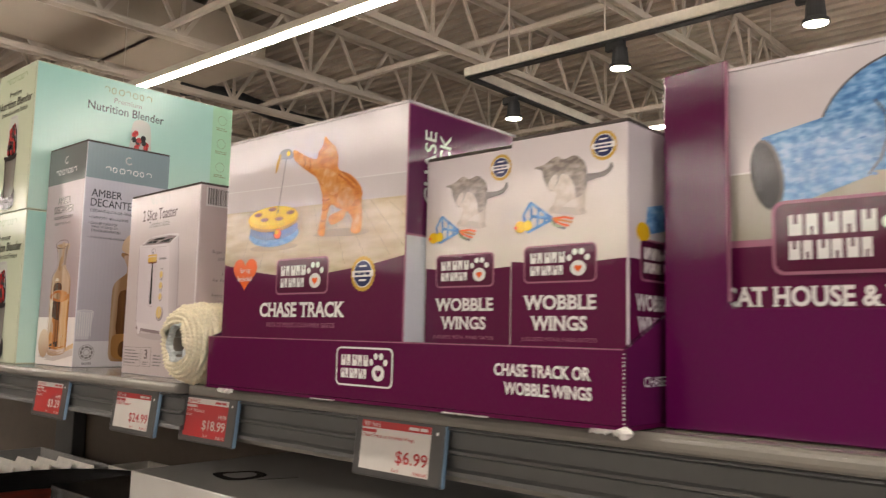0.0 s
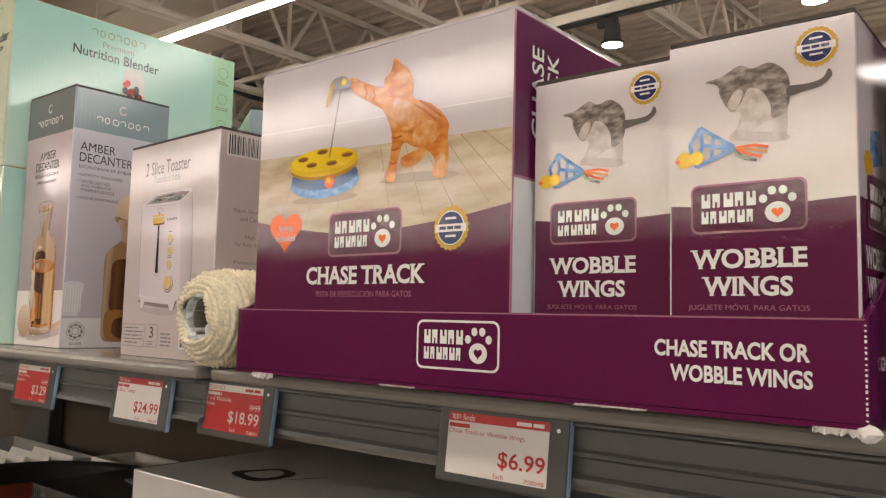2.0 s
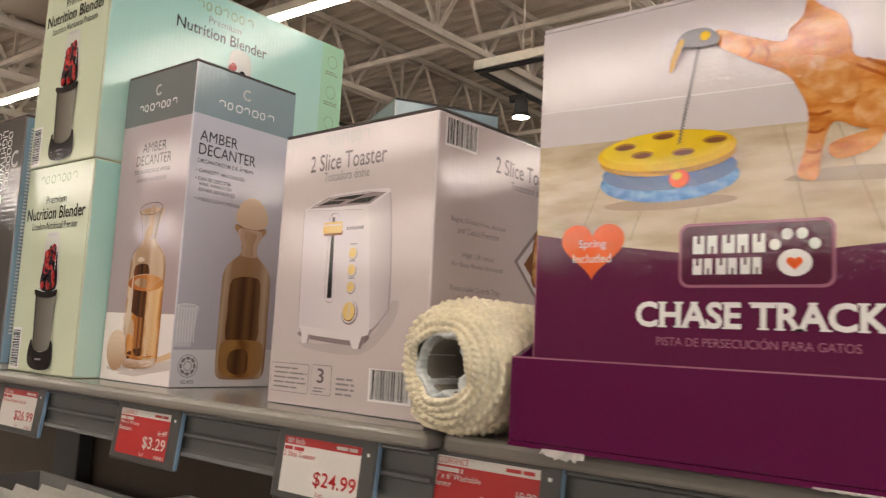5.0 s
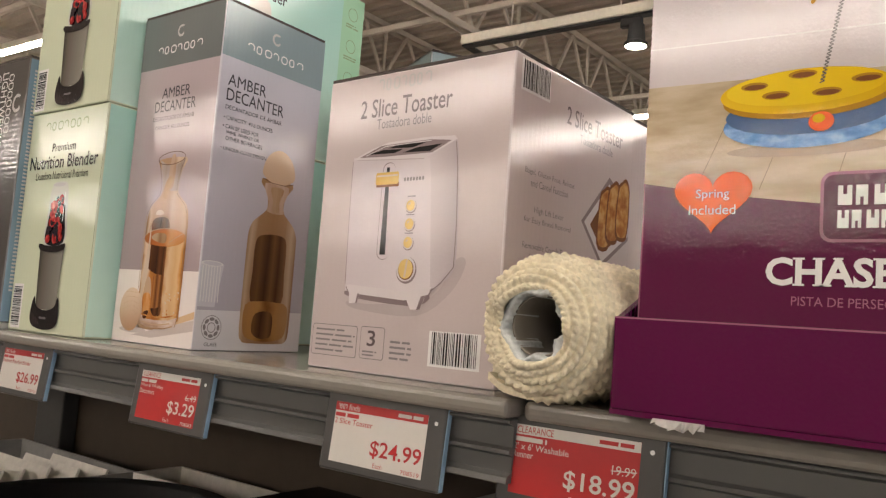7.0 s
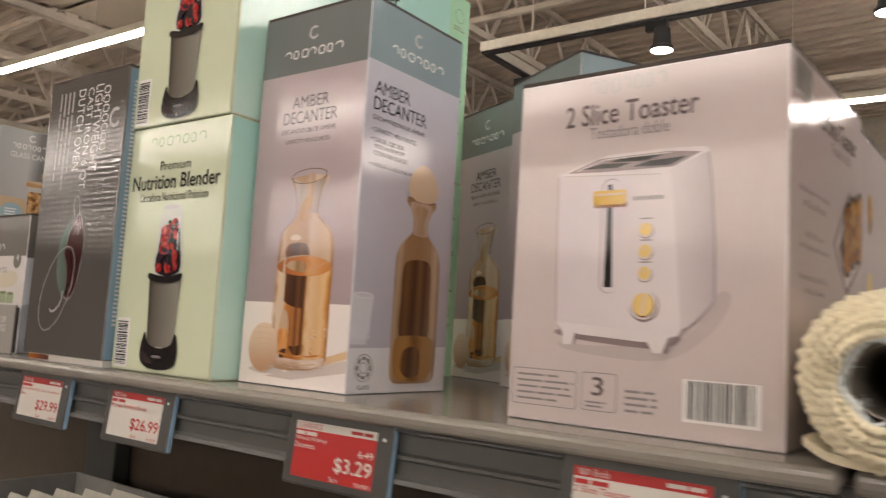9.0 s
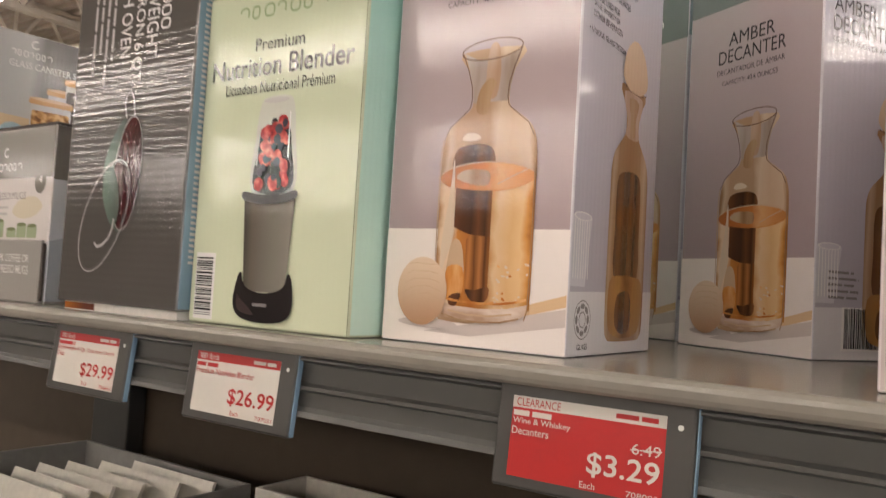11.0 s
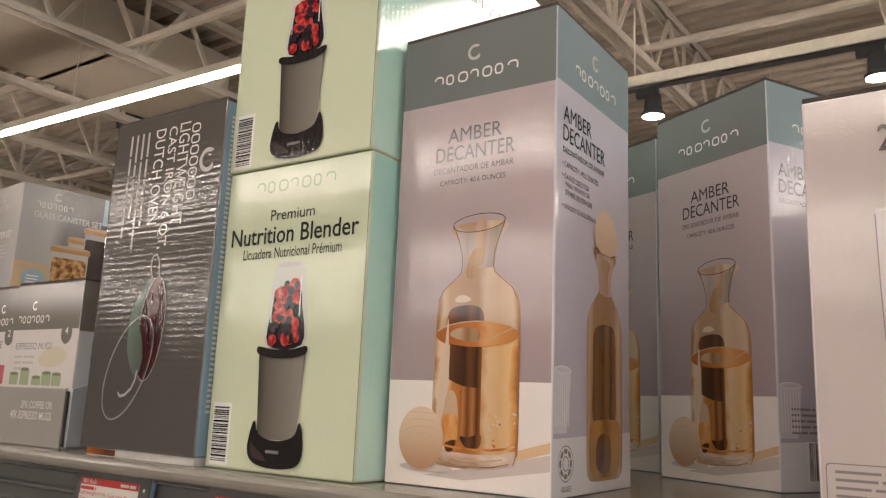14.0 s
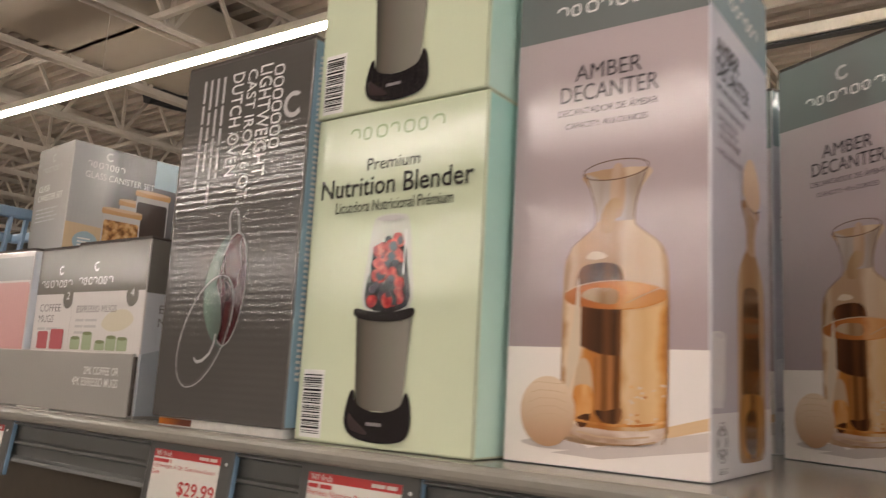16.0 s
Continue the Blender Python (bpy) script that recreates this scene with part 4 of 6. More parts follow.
for k, (u, v) in enumerate(((43, 148), (35.5, 150), (28, 152), (20.5, 160))):
    small += [(P_LIGHT, [(b, 403 - a) for a, b in q], 1) for _, q, _ in bars(P_LIGHT, 149, u, 403 - v, u + 4.5, 1, 1, k, 0.55)]
draw("small_print", t, f, small)
pot = [(O_MINT, smooth([(70, 130), (58, 122), (48, 104), (47, 84), (54, 64), (66, 52), (74, 54), (76, 92)], 4), 1), (O_DARK, ell(75, 92, 15, 40, 34, -5), 2)]
rim = ell(75, 92, 15, 40, 34, -5)
pot += strokes(O_RIM, rim + [rim[0]], 0.7, 3)
pot += strokes(O_RIM, [(70, 131), (67, 141), (68.5, 148), (73, 150), (77, 144), (79, 131)], 1.3, 3)
rim = ell(52, 62, 23, 43, 40, -27)
inner = ell(52, 62, 21.6, 41.4, 40, -27)
pot += [(O_MINT, smooth([(48, 84), (53, 66), (64, 54), (69, 70), (66, 90), (58, 98)], 4), 4), (O_DARK, smooth([(60, 96), (66, 84), (70, 66), (74, 62), (75, 78), (70, 96), (65, 102)], 4), 5)]
pot += strokes(O_RIM, rim + [rim[0]], 0.8, 6) + strokes(O_LID, inner + [inner[0]], 0.7, 6)
pot += strokes(O_RIM, [(44, 43), (47, 40), (53, 41), (60, 46), (64, 53), (65, 60)], 1.7, 7) + strokes(P_LIGHT, [(44, 43.6), (47, 41), (53, 42), (60, 47)], 0.5, 8)
draw("pot_picture", t, f, pot, "printed picture of a dark red pot with glass lid")
draw("side_print", t, s, bars(P_LIGHT, 6, 30, 11, 255, 60, 1, 9, 0.5))
bm = blocks((0.004, 0.004, -0.0060, W - 0.004, D - 0.004, -0.0003))
part("bottom_flap", bm, M_TORN, t, "pale bent bottom flap")
O_FIRE = ink("oven_orange_print", (0.62, 0.2, 0.03), (0.16, 0.05, 0.03), 0, 0.0, 0.03)
draw("flap_print", t, lambda u, v, e: Vector((u, 0.0038 - e, v)), [(O_FIRE, rect(4.5, -5.4, 42, -0.8), 0)])

# ---- toaster cartons ----
T_BOX = ink("toaster_warm_grey_print", (0.53, 0.455, 0.44), (0.58, 0.50, 0.49), 2, 0.0, 0.2)
T_BODY = ink("toaster_white_print", (0.62, 0.55, 0.57), (0.69, 0.62, 0.63), 0, 0.03, 0.10)
T_SIDE = ink("toaster_side_print", (0.66, 0.59, 0.60), (0.46, 0.40, 0.41), 0, 0.098, 0.126)
T_SHADE = ink("toaster_shade_print", (0.28, 0.22, 0.22))
T_SOFT = ink("toaster_soft_shadow_print", (0.48, 0.41, 0.40))
T_GOLD = ink("toaster_gold_print", (0.62, 0.36, 0.06), (0.78, 0.58, 0.24), 0, 0.05, 0.095)
T_RIM = ink("toaster_rim_print", (0.68, 0.62, 0.62))
T_TEXT = ink("toaster_letters", (0.14, 0.11, 0.11))
T_TOAST = ink("toast_print", (0, 0, 0), photo=((0.36, 0.13, 0.03), (0.52, 0.24, 0.06), (0.64, 0.36, 0.12)), stretch_by=(120, 120, 120))
T_CRUST = ink("toast_crust_print", (0.2, 0.075, 0.025))


def toaster_carton(m, d, label):
    W, H = 0.161, 0.2045
    t = carton("toaster_carton", label, "toaster box", W, d, H, m, [T_BOX, T_BOX, T_BOX, T_BOX, M_CUT], "toaster cartons", worn=T_RIM)
    f, s = face_of("front", W, d, H), face_of("right", W, d, H)
    write("title_text", t, f, T_TEXT, [("2 Slice Toaster", (33, 174, 114.5, 187), 0)], bold=0.008)
    write("subtitle_text", t, f, P_GREY, [("Tostadora doble", (49.5, 165.5, 98, 172.5), 0)])
    draw("brand_mark", t, f, brand_bars(P_LIGHT, 48, 192, 97, 201, 7, 1))
    sh = [(T_SOFT, smooth([(34, 47), (44, 42), (97, 40), (124, 56), (134, 74), (126, 76), (108, 52), (60, 46)], 4), 0), (T_SHADE, smooth([(37, 50), (90, 46), (106, 50), (100, 55), (38, 55)], 3), 1)]
    # side and front of the body, rounded at the lower corner
    sh.append((T_SIDE, smooth([(92, 52), (106, 54.5), (116, 61), (125.6, 71), (125.4, 100), (123, 135), (120.4, 152), (112, 152), (94, 143)], 3), 2))
    sh.append((T_BODY, smooth([(32, 58), (36, 55.5), (70, 53), (102, 53), (107, 58), (106, 75), (103, 110), (100, 138), (95, 142.6), (60, 144.6), (33, 146.6), (30, 144), (30.4, 110)], 3), 3))
    # open top with two slots
    sh.append((T_RIM, [(29.8, 145.4), (60, 143.8), (95.6, 142.2), (104, 145.5), (121, 152.6), (119, 155), (98, 156), (62, 155.2), (46, 151.5)], 4))
    sh.append((T_SHADE, [(35.6, 146.4), (58.5, 145.6), (101, 145.4), (116.6, 152.3), (98.8, 154.2), (56, 153.4)], 5))
    sh += [(P_BLACK, [(44, 148), (68, 147.4), (76, 149.6), (58, 150.4)], 6), (P_BLACK, [(62, 151), (84, 150), (96, 152.6), (72, 153)], 6), (P_BLACK, [(76, 147.2), (99, 146.4), (109, 150.6), (88, 149.8)], 6)]
    sh += strokes(T_RIM, [(42, 147.2), (60, 152.6), (100, 153.4)], 0.5, 7)
    # lever channel, lever, buttons and dial
    sh += [(T_SHADE, rrect(58.8, 75.6, 70.2, 141.4, 5.4), 4), (T_BODY, rrect(59.4, 76, 70.4, 140.8, 5.2), 5), (P_BLACK, [(61.8, 79), (67, 79), (65.2, 138), (62.6, 138)], 6), (T_CRUST, rrect(54, 124.6, 74.6, 128, 1), 7), (T_GOLD, rrect(53.4, 126.2, 74.2, 134.6, 1.6), 8), (D_HI, rect(54.4, 131.6, 73.2, 132.8), 9)]
    sh += [(P_GREY, rrect(78.4 + i * 2.6, 127.8, 80.2 + i * 2.6, 130.2, 0.4, 2), 4) for i in range(7)]
    for v in (111.3, 99.2, 87):
        sh += [(T_SHADE, ell(86.5, v - 0.5, 4.7, 4.7, 18), 4), (T_RIM, ell(86.3, v, 4.5, 4.5, 18), 5), (T_GOLD, ell(86.3, v, 3.7, 3.7, 18), 6), (D_HI, ell(85.4, v + 1.2, 1.2, 0.7, 10, 30), 7), (P_GREY, rect(83, v + 5.8, 90, v + 6.5), 4)]
    sh += [(T_SHADE, ell(86.6, 69, 8.8, 8.8, 26), 4), (T_RIM, ell(86.2, 69.8, 8.2, 8.2, 26), 5), (T_CRUST, ell(86.4, 69.4, 6.6, 6.8, 24), 6), (T_GOLD, ell(86.2, 69.8, 6.2, 6.4, 24), 7), (D_HI, [(85, 64.4), (86.6, 64.2), (88, 75.6), (86.4, 75.8)], 8)]
    # plinth and feet
    sh += [(T_SHADE, [(32.6, 56.8), (36.2, 51.8), (88, 48.4), (107.4, 53), (110, 58), (106, 57.4), (90, 54.2), (36, 57.6)], 4), (T_RIM, [(33, 57.6), (36.6, 52.6), (87, 49.4), (106.6, 53.8), (109, 58.6), (104, 58), (90, 55), (36, 58.4)], 5)]
    sh += [(T_RIM, [(37.2, 45.6), (45, 46.2), (46.6, 52.4), (36.6, 52.8)], 6), (T_RIM, [(92.7, 43.8), (100.9, 44.2), (104.4, 53.2), (88.6, 50.2)], 6), (T_SHADE, [(98, 44), (100.9, 44.2), (104.4, 53.2), (101, 52.4)], 7), (T_SHADE, [(43.4, 46), (45, 46.2), (46.6, 52.4), (44.8, 52.5)], 7)]
    sh += strokes(T_SHADE, [(107, 55), (116, 61.4), (125.2, 71.4), (125, 100), (122.8, 135), (120.4, 151)], 0.6, 4) + strokes(T_SHADE, [(31.8, 59), (30.2, 110), (29.8, 144)], 0.5, 4) + strokes(T_SOFT, [(34, 144.8), (60, 143.4), (94.6, 141.8)], 0.5, 5)
    draw("toaster_picture", t, f, sh, "printed picture of a white toaster with gold lever and dial")
    lab = []
    for a, b, c, e in ((3, 9, 47, 30.5), (50, 9.5, 72, 31)):
        lab += [(P_GREY, rrect(a, b, c, e, 2), 1), (T_BOX, rrect(a + 0.5, b + 0.5, c - 0.5, e - 0.5, 1.7), 2)]
    lab += bars(P_GREY, 7, 11, 46, 28.5, 5, 3, 2, 0.35) + bars(P_GREY, 53, 11, 69, 15.5, 2, 3, 5, 0.45) + bars(P_GREY, 77, 10, 96, 24, 4, 1, 7, 0.4)
    draw("warranty_panel", t, f, lab)
    write("warranty_number", t, f, T_TEXT, [("3", (56.5, 18, 64, 28.5), 0)], bold=0.01)
    draw("barcode", t, f, barcode(109.5, 9.5, 149.5, 31.5, True, 8))
    if d > 0.15:
        draw("side_barcode", t, s, [(mat, [(u, v) for u, v in q], l) for mat, q, l in barcode(7, 182, 41, 202, True, 11)])
        write("side_title_text", t, s, T_TEXT, [("2 Slice Toaster", (63, 174, 145, 186), 0)], bold=0.008)
        write("side_subtitle_text", t, s, P_GREY, [("Tostadora doble", (82, 165, 130, 171), 0), ("Bagel, Gluten Free, Reheat", (17, 131.5, 78, 136), 0), ("and Cancel Function", (24, 125, 70, 129.5), 0), ("High Lift Lever", (30, 108, 66, 113), 0), ("for Easy Bread Removal", (19, 101.5, 76, 106), 0),
                                               ("Removable Crumb Tray", (19, 85, 74, 90), 0), ("for Easy Cleaning", (27, 78.5, 68, 83), 0)])
        toast = [(T_SHADE, [(90, 113), (122, 84), (162, 108), (162, 132), (128, 150)], 1), (T_RIM, [(94, 113), (122, 88), (161, 111), (161, 129), (128, 145)], 2), (T_CRUST, [(102, 112), (123, 95), (160, 115), (160, 125), (127, 139)], 3)]
        for k, (a, b) in enumerate(((112, 100), (124, 106), (138, 110))):
            piece = smooth([(a, b), (a + 13, b - 4), (a + 20, b + 3), (a + 21, b + 34), (a + 15, b + 43), (a + 8, b + 40), (a + 2, b + 33)], 3)
            toast += [(T_CRUST, piece, 4 + 3 * k), (T_TOAST, [(a + 10 + (u - a - 10) * 0.84, b + 19 + (v - b - 19) * 0.88) for u, v in piece], 5 + 3 * k)]
        draw("toast_picture", t, s, toast, "printed picture of toast in a toaster")
    else:
        draw("side_icons", t, s, [(T_TOAST, ell(50, 150, 9, 15, 16), 1), (T_GOLD, ell(50, 95, 9, 13, 16), 1), (T_TOAST, ell(50, 45, 9, 12, 16), 1)])
    return t


toaster_carton(pose(-0.9005, 0.4525, SHELF + 0.0003, 0, 0, -2.4), 0.164, "pale grey two slice toaster carton beside the rolled rug")
toaster_carton(pose(-0.8985, 0.6215, SHELF + 0.0003, 0, 0, -1.2), 0.125, "pale grey toaster carton behind another toaster carton")
T_WHITE = ink("back_box_white", (0.62, 0.62, 0.58))
t = carton("white_carton", "white and grey carton in the back row of the shelf", "box", 0.13, 0.12, 0.199, pose(-0.868, 0.765, SHELF + 0.0003), [T_WHITE, T_WHITE, T_WHITE, T_WHITE, M_CUT])
draw("side_print", t, face_of("right", 0.13, 0.12, 0.2), [(P_LIGHT, rect(4, 6, 116, 110), 0), (P_GREY, smooth([(30, 30), (90, 36), (96, 60), (60, 96), (24, 70)], 4), 1)])

# ---- pet toy display tray and cartons ----
V_PURPLE = ink("aubergine_print", (0.098, 0.0075, 0.044))
V_TRAY = ink("aubergine_tray_print", (0.092, 0.0022, 0.043), (0.098, 0.0040, 0.047), 0, 0.0, 0.42, rough=0.12)
V_SIDE = ink("aubergine_side_print", (0.10, 0.009, 0.062))
V_BADGE = ink("badge_aubergine", (0.082, 0.009, 0.034))
V_LINE = ink("badge_mauve_line", (0.34, 0.13, 0.20))
V_WALL = ink("photo_wall_print", (0.66, 0.60, 0.60), (0.56, 0.51, 0.52), 2, 0.16, 0.22)
V_PALE = ink("photo_pale_print", (0.71, 0.65, 0.58), (0.64, 0.58, 0.58), 2, 0.115, 0.165)
V_FLOOR = ink("photo_floor_print", (0, 0, 0), photo=((0.44, 0.34, 0.22), (0.52, 0.42, 0.28), (0.60, 0.50, 0.36)), stretch_by=(30, 30, 130))
V_SKIRT = ink("photo_skirting_print", (0.66, 0.60, 0.60), (0.58, 0.53, 0.53), 0, 0.0, 0.235)
V_PLANK = ink("photo_plank_line", (0.24, 0.17, 0.11))
V_CATO = ink("orange_fur_print", (0, 0, 0), photo=((0.42, 0.12, 0.015), (0.58, 0.21, 0.035), (0.68, 0.32, 0.09)), stretch_by=(70, 70, 160))
V_CATO2 = ink("orange_fur_light_print", (0, 0, 0), photo=((0.52, 0.18, 0.03), (0.62, 0.27, 0.07), (0.72, 0.42, 0.2)), stretch_by=(120, 120, 120))
V_FUR = ink("grey_fur_print", (0, 0, 0), photo=((0.12, 0.095, 0.08), (0.25, 0.205, 0.175), (0.42, 0.36, 0.31)), stretch_by=(150, 150, 260))
V_FUR3 = ink("grey_fur_dark_print", (0.13, 0.11, 0.10))
V_SOFTSHADE = ink("photo_pale_shadow", (0.50, 0.44, 0.39))
V_FUR2 = ink("cream_fur_print", (0, 0, 0), photo=((0.38, 0.32, 0.27), (0.54, 0.46, 0.40), (0.66, 0.60, 0.55)), stretch_by=(130, 130, 130))
V_CATO3 = ink("orange_fur_dark_print", (0.40, 0.10, 0.012))
V_SHADOW = ink("photo_floor_shadow", (0.36, 0.28, 0.19))
V_YEL3 = ink("toy_yellow_top_print", (0.86, 0.62, 0.03), (0.74, 0.48, 0.01), 0, 0.04, 0.11)
V_YEL = ink("toy_yellow_print", (0.78, 0.50, 0.02), (0.66, 0.40, 0.01), 0, 0.04, 0.11)
V_YEL2 = ink("toy_hole_print", (0.42, 0.22, 0.02))
V_BLU = ink("toy_blue_print", (0, 0, 0), photo=((0.06, 0.17, 0.42), (0.12, 0.29, 0.58), (0.26, 0.45, 0.70)), stretch_by=(120, 120, 200))
V_BLUD = ink("toy_dark_blue_print", (0.07, 0.13, 0.26))
V_SPRING = ink("spring_print", (0.12, 0.11, 0.11))
V_PLAIN = ink("blank_white_side", (0.66, 0.68, 0.72))


def soft_blob(points, mat, layer):
    return (mat, smooth(points, 4), layer)


W, D, H = 0.235, 0.135, 0.2225
t = carton("pet_toy_carton", "glossy aubergine and white pet toy carton standing in the display tray", "pet toy box", W, D, H, pose(-0.643, 0.4165, SHELF + 0.0032), [V_PURPLE, V_SIDE, V_SIDE, V_WALL, V_WALL], worn=V_LINE)
f, s = face_of("front", W, D, H), face_of("right", W, D, H)
sw = [(0.6, 109), (40, 102), (80, 97), (115, 95.5), (150, 97), (195, 101), (234.4, 107)]
draw("photo_background", t, f, [(V_WALL, [(0.6, 157), (234.4, 151.5), (234.4, 222), (0.6, 222)], 0), (V_FLOOR, [(0.6, 157)] + sw + [(234.4, 151.5)], 0), (V_SKIRT, [(0.6, 157.2), (234.4, 151.7), (234.4, 169), (0.6, 176)], 1), (P_WHITE, [(0.6, 176), (234.4, 169), (234.4, 169.6), (0.6, 176.7)], 2)], "printed photo of a pale wooden floor")
for a, b in (((26, 105), (48, 156)), ((55, 104), (74, 155)), ((85, 101), (100, 154)), ((140, 101), (128, 153)), ((168, 103), (150, 153)), ((193, 105), (164, 152.5)), ((219, 108), (182, 152.5)), ((233, 114), (196, 152)), ((233, 137), (213, 152))):
    draw("plank_joint", t, f, strokes(V_PLANK, [a, b], 0.35, 1))
toy = [(V_SHADOW, ell(74, 121.5, 34, 3.2, 28), 2), (V_BLU, ell(73.5, 133, 35.5, 11, 34), 3), (V_BLUD, ell(73.5, 137.5, 34.5, 9.5, 34), 4), (V_YEL2, ell(72.5, 144.5, 35, 9.4, 34), 5), (V_YEL, ell(72, 147.6, 35.8, 10, 36), 6), (V_YEL3, ell(72, 149.2, 33, 8, 34), 7)]
toy += [(P_ORANGE, ell(80, 133, 5.2, 4.4, 18), 5), (V_YEL, ell(79, 134.4, 2.6, 2, 12), 6)]
for u, v in ((51.5, 151.6), (61, 146.6), (82, 146), (97.5, 150.4), (72, 155)):
    toy += [(V_YEL2, ell(u, v, 6, 1.9, 16), 8), (T_CRUST, ell(u + 0.4, v - 0.4, 4.8, 1.2, 14), 9)]
zig = [(80 + 9.5 * i / 60 + (0.9 if i % 2 else -0.9), 150 + 47.5 * i / 60) for i in range(61)]
toy += strokes(V_SPRING, zig, 0.5, 11) + [(P_GREY, smooth([(80, 199), (86, 197.5), (97.5, 197), (99, 201), (93, 206), (83, 206), (78.5, 202)], 4), 11), (V_YEL, ell(92.5, 202, 2.6, 2.4, 12), 12), (V_YEL2, smooth([(82, 201), (77, 188), (74.6, 187), (76, 195), (79.5, 202)], 3), 11)]
draw("toy_picture", t, f, toy, "printed picture of a yellow and blue round track toy")
fur = [(V_SHADOW, smooth([(128, 128), (150, 126), (185, 125), (196, 128), (176, 131), (146, 132)], 3), 1)]
fur.append(soft_blob([(147.6, 142.5), (156.8, 145.5), (168, 147), (165, 139.5), (152.5, 135.5), (147.4, 138)], V_CATO, 2))
fur.append(soft_blob([(98, 204.5), (98, 197), (107, 190), (117, 184), (129, 177), (134, 170), (138.5, 158), (137.5, 143), (134, 131), (137, 127.5), (142.5, 128), (144.5, 141), (149, 152), (158, 148.5), (169, 145), (176, 138), (174, 129.5), (179, 126.5), (186, 128.5), (187, 142), (186, 152), (186.5, 160), (180, 168.5), (170, 175.5), (157.5, 180.5), (156.5, 190), (153, 199), (145, 205.5), (138.8, 210.5), (136.5, 203), (131, 198), (128, 192.5), (113, 198)], V_CATO, 3))
fur.append(soft_blob([(131, 178), (140, 168), (150, 160), (160, 164), (156, 176), (146, 182), (136, 184)], V_CATO2, 4))
fur.append(soft_blob([(160, 150), (172, 148), (178, 154), (174, 163), (163, 164), (157, 157)], V_CATO2, 4))
fur.append(soft_blob([(178, 129), (184, 130), (184, 141), (179, 141)], V_CATO2, 4))
for a, b, c in (((112, 197), (115, 191), (112, 187)), ((120, 193), (122, 188), (120, 183)), ((138.5, 157), (143, 156), (148, 157)), ((138.4, 149), (142, 148), (145.6, 149.5)), ((137.6, 140), (141, 139), (144, 140)), ((162, 178), (172, 172), (181, 165)), ((158, 176), (168, 170), (177, 163))):
    fur += strokes(V_CATO3, [a, b, c], 1.5, 5)
draw("orange_shape_print", t, f, fur, "printed plain orange shape")
draw("heart_sticker", t, f, [(P_ORANGE, heart(34.2, 98.5, 36, 29), 3)], "orange heart with small lettering")
write("heart_text", t, f, P_WHITE, [("Spring", (26.5, 99.5, 42, 105), 0), ("Included", (23.5, 93, 45, 97.5), 0)], 4)
draw("brand_badge", t, f, pet_badge(80.5, 80, 149.5, 110.5, V_BADGE, V_LINE, 2, P_ORANGE))
draw("award_seal", t, f, award_seal(190.2, 94.5, 14, 2))
write("title_text", t, f, P_WHITE, [("CHASE TRACK", (59, 61, 170, 73.5), 0)], 2, bold=0.03, serif=0.06)
write("subtitle_text", t, f, V_LINE, [("PISTA DE PERSECUCIÓN PARA GATOS", (70, 52.5, 159, 57.5), 0)], 2)
draw("side_blank", t, s, [(V_PLAIN, rect(0.6, 0.6, 134.4, 122), 0), (V_LINE, rect(0.6, 122, 134.4, 123.5), 1)], "plain white lower side")
write("side_text", t, s, P_WHITE, [("CHASE", (18, 148, 31, 205), -1), ("TRACK", (35, 148, 48, 205), -1)], 2, bold=0.01)


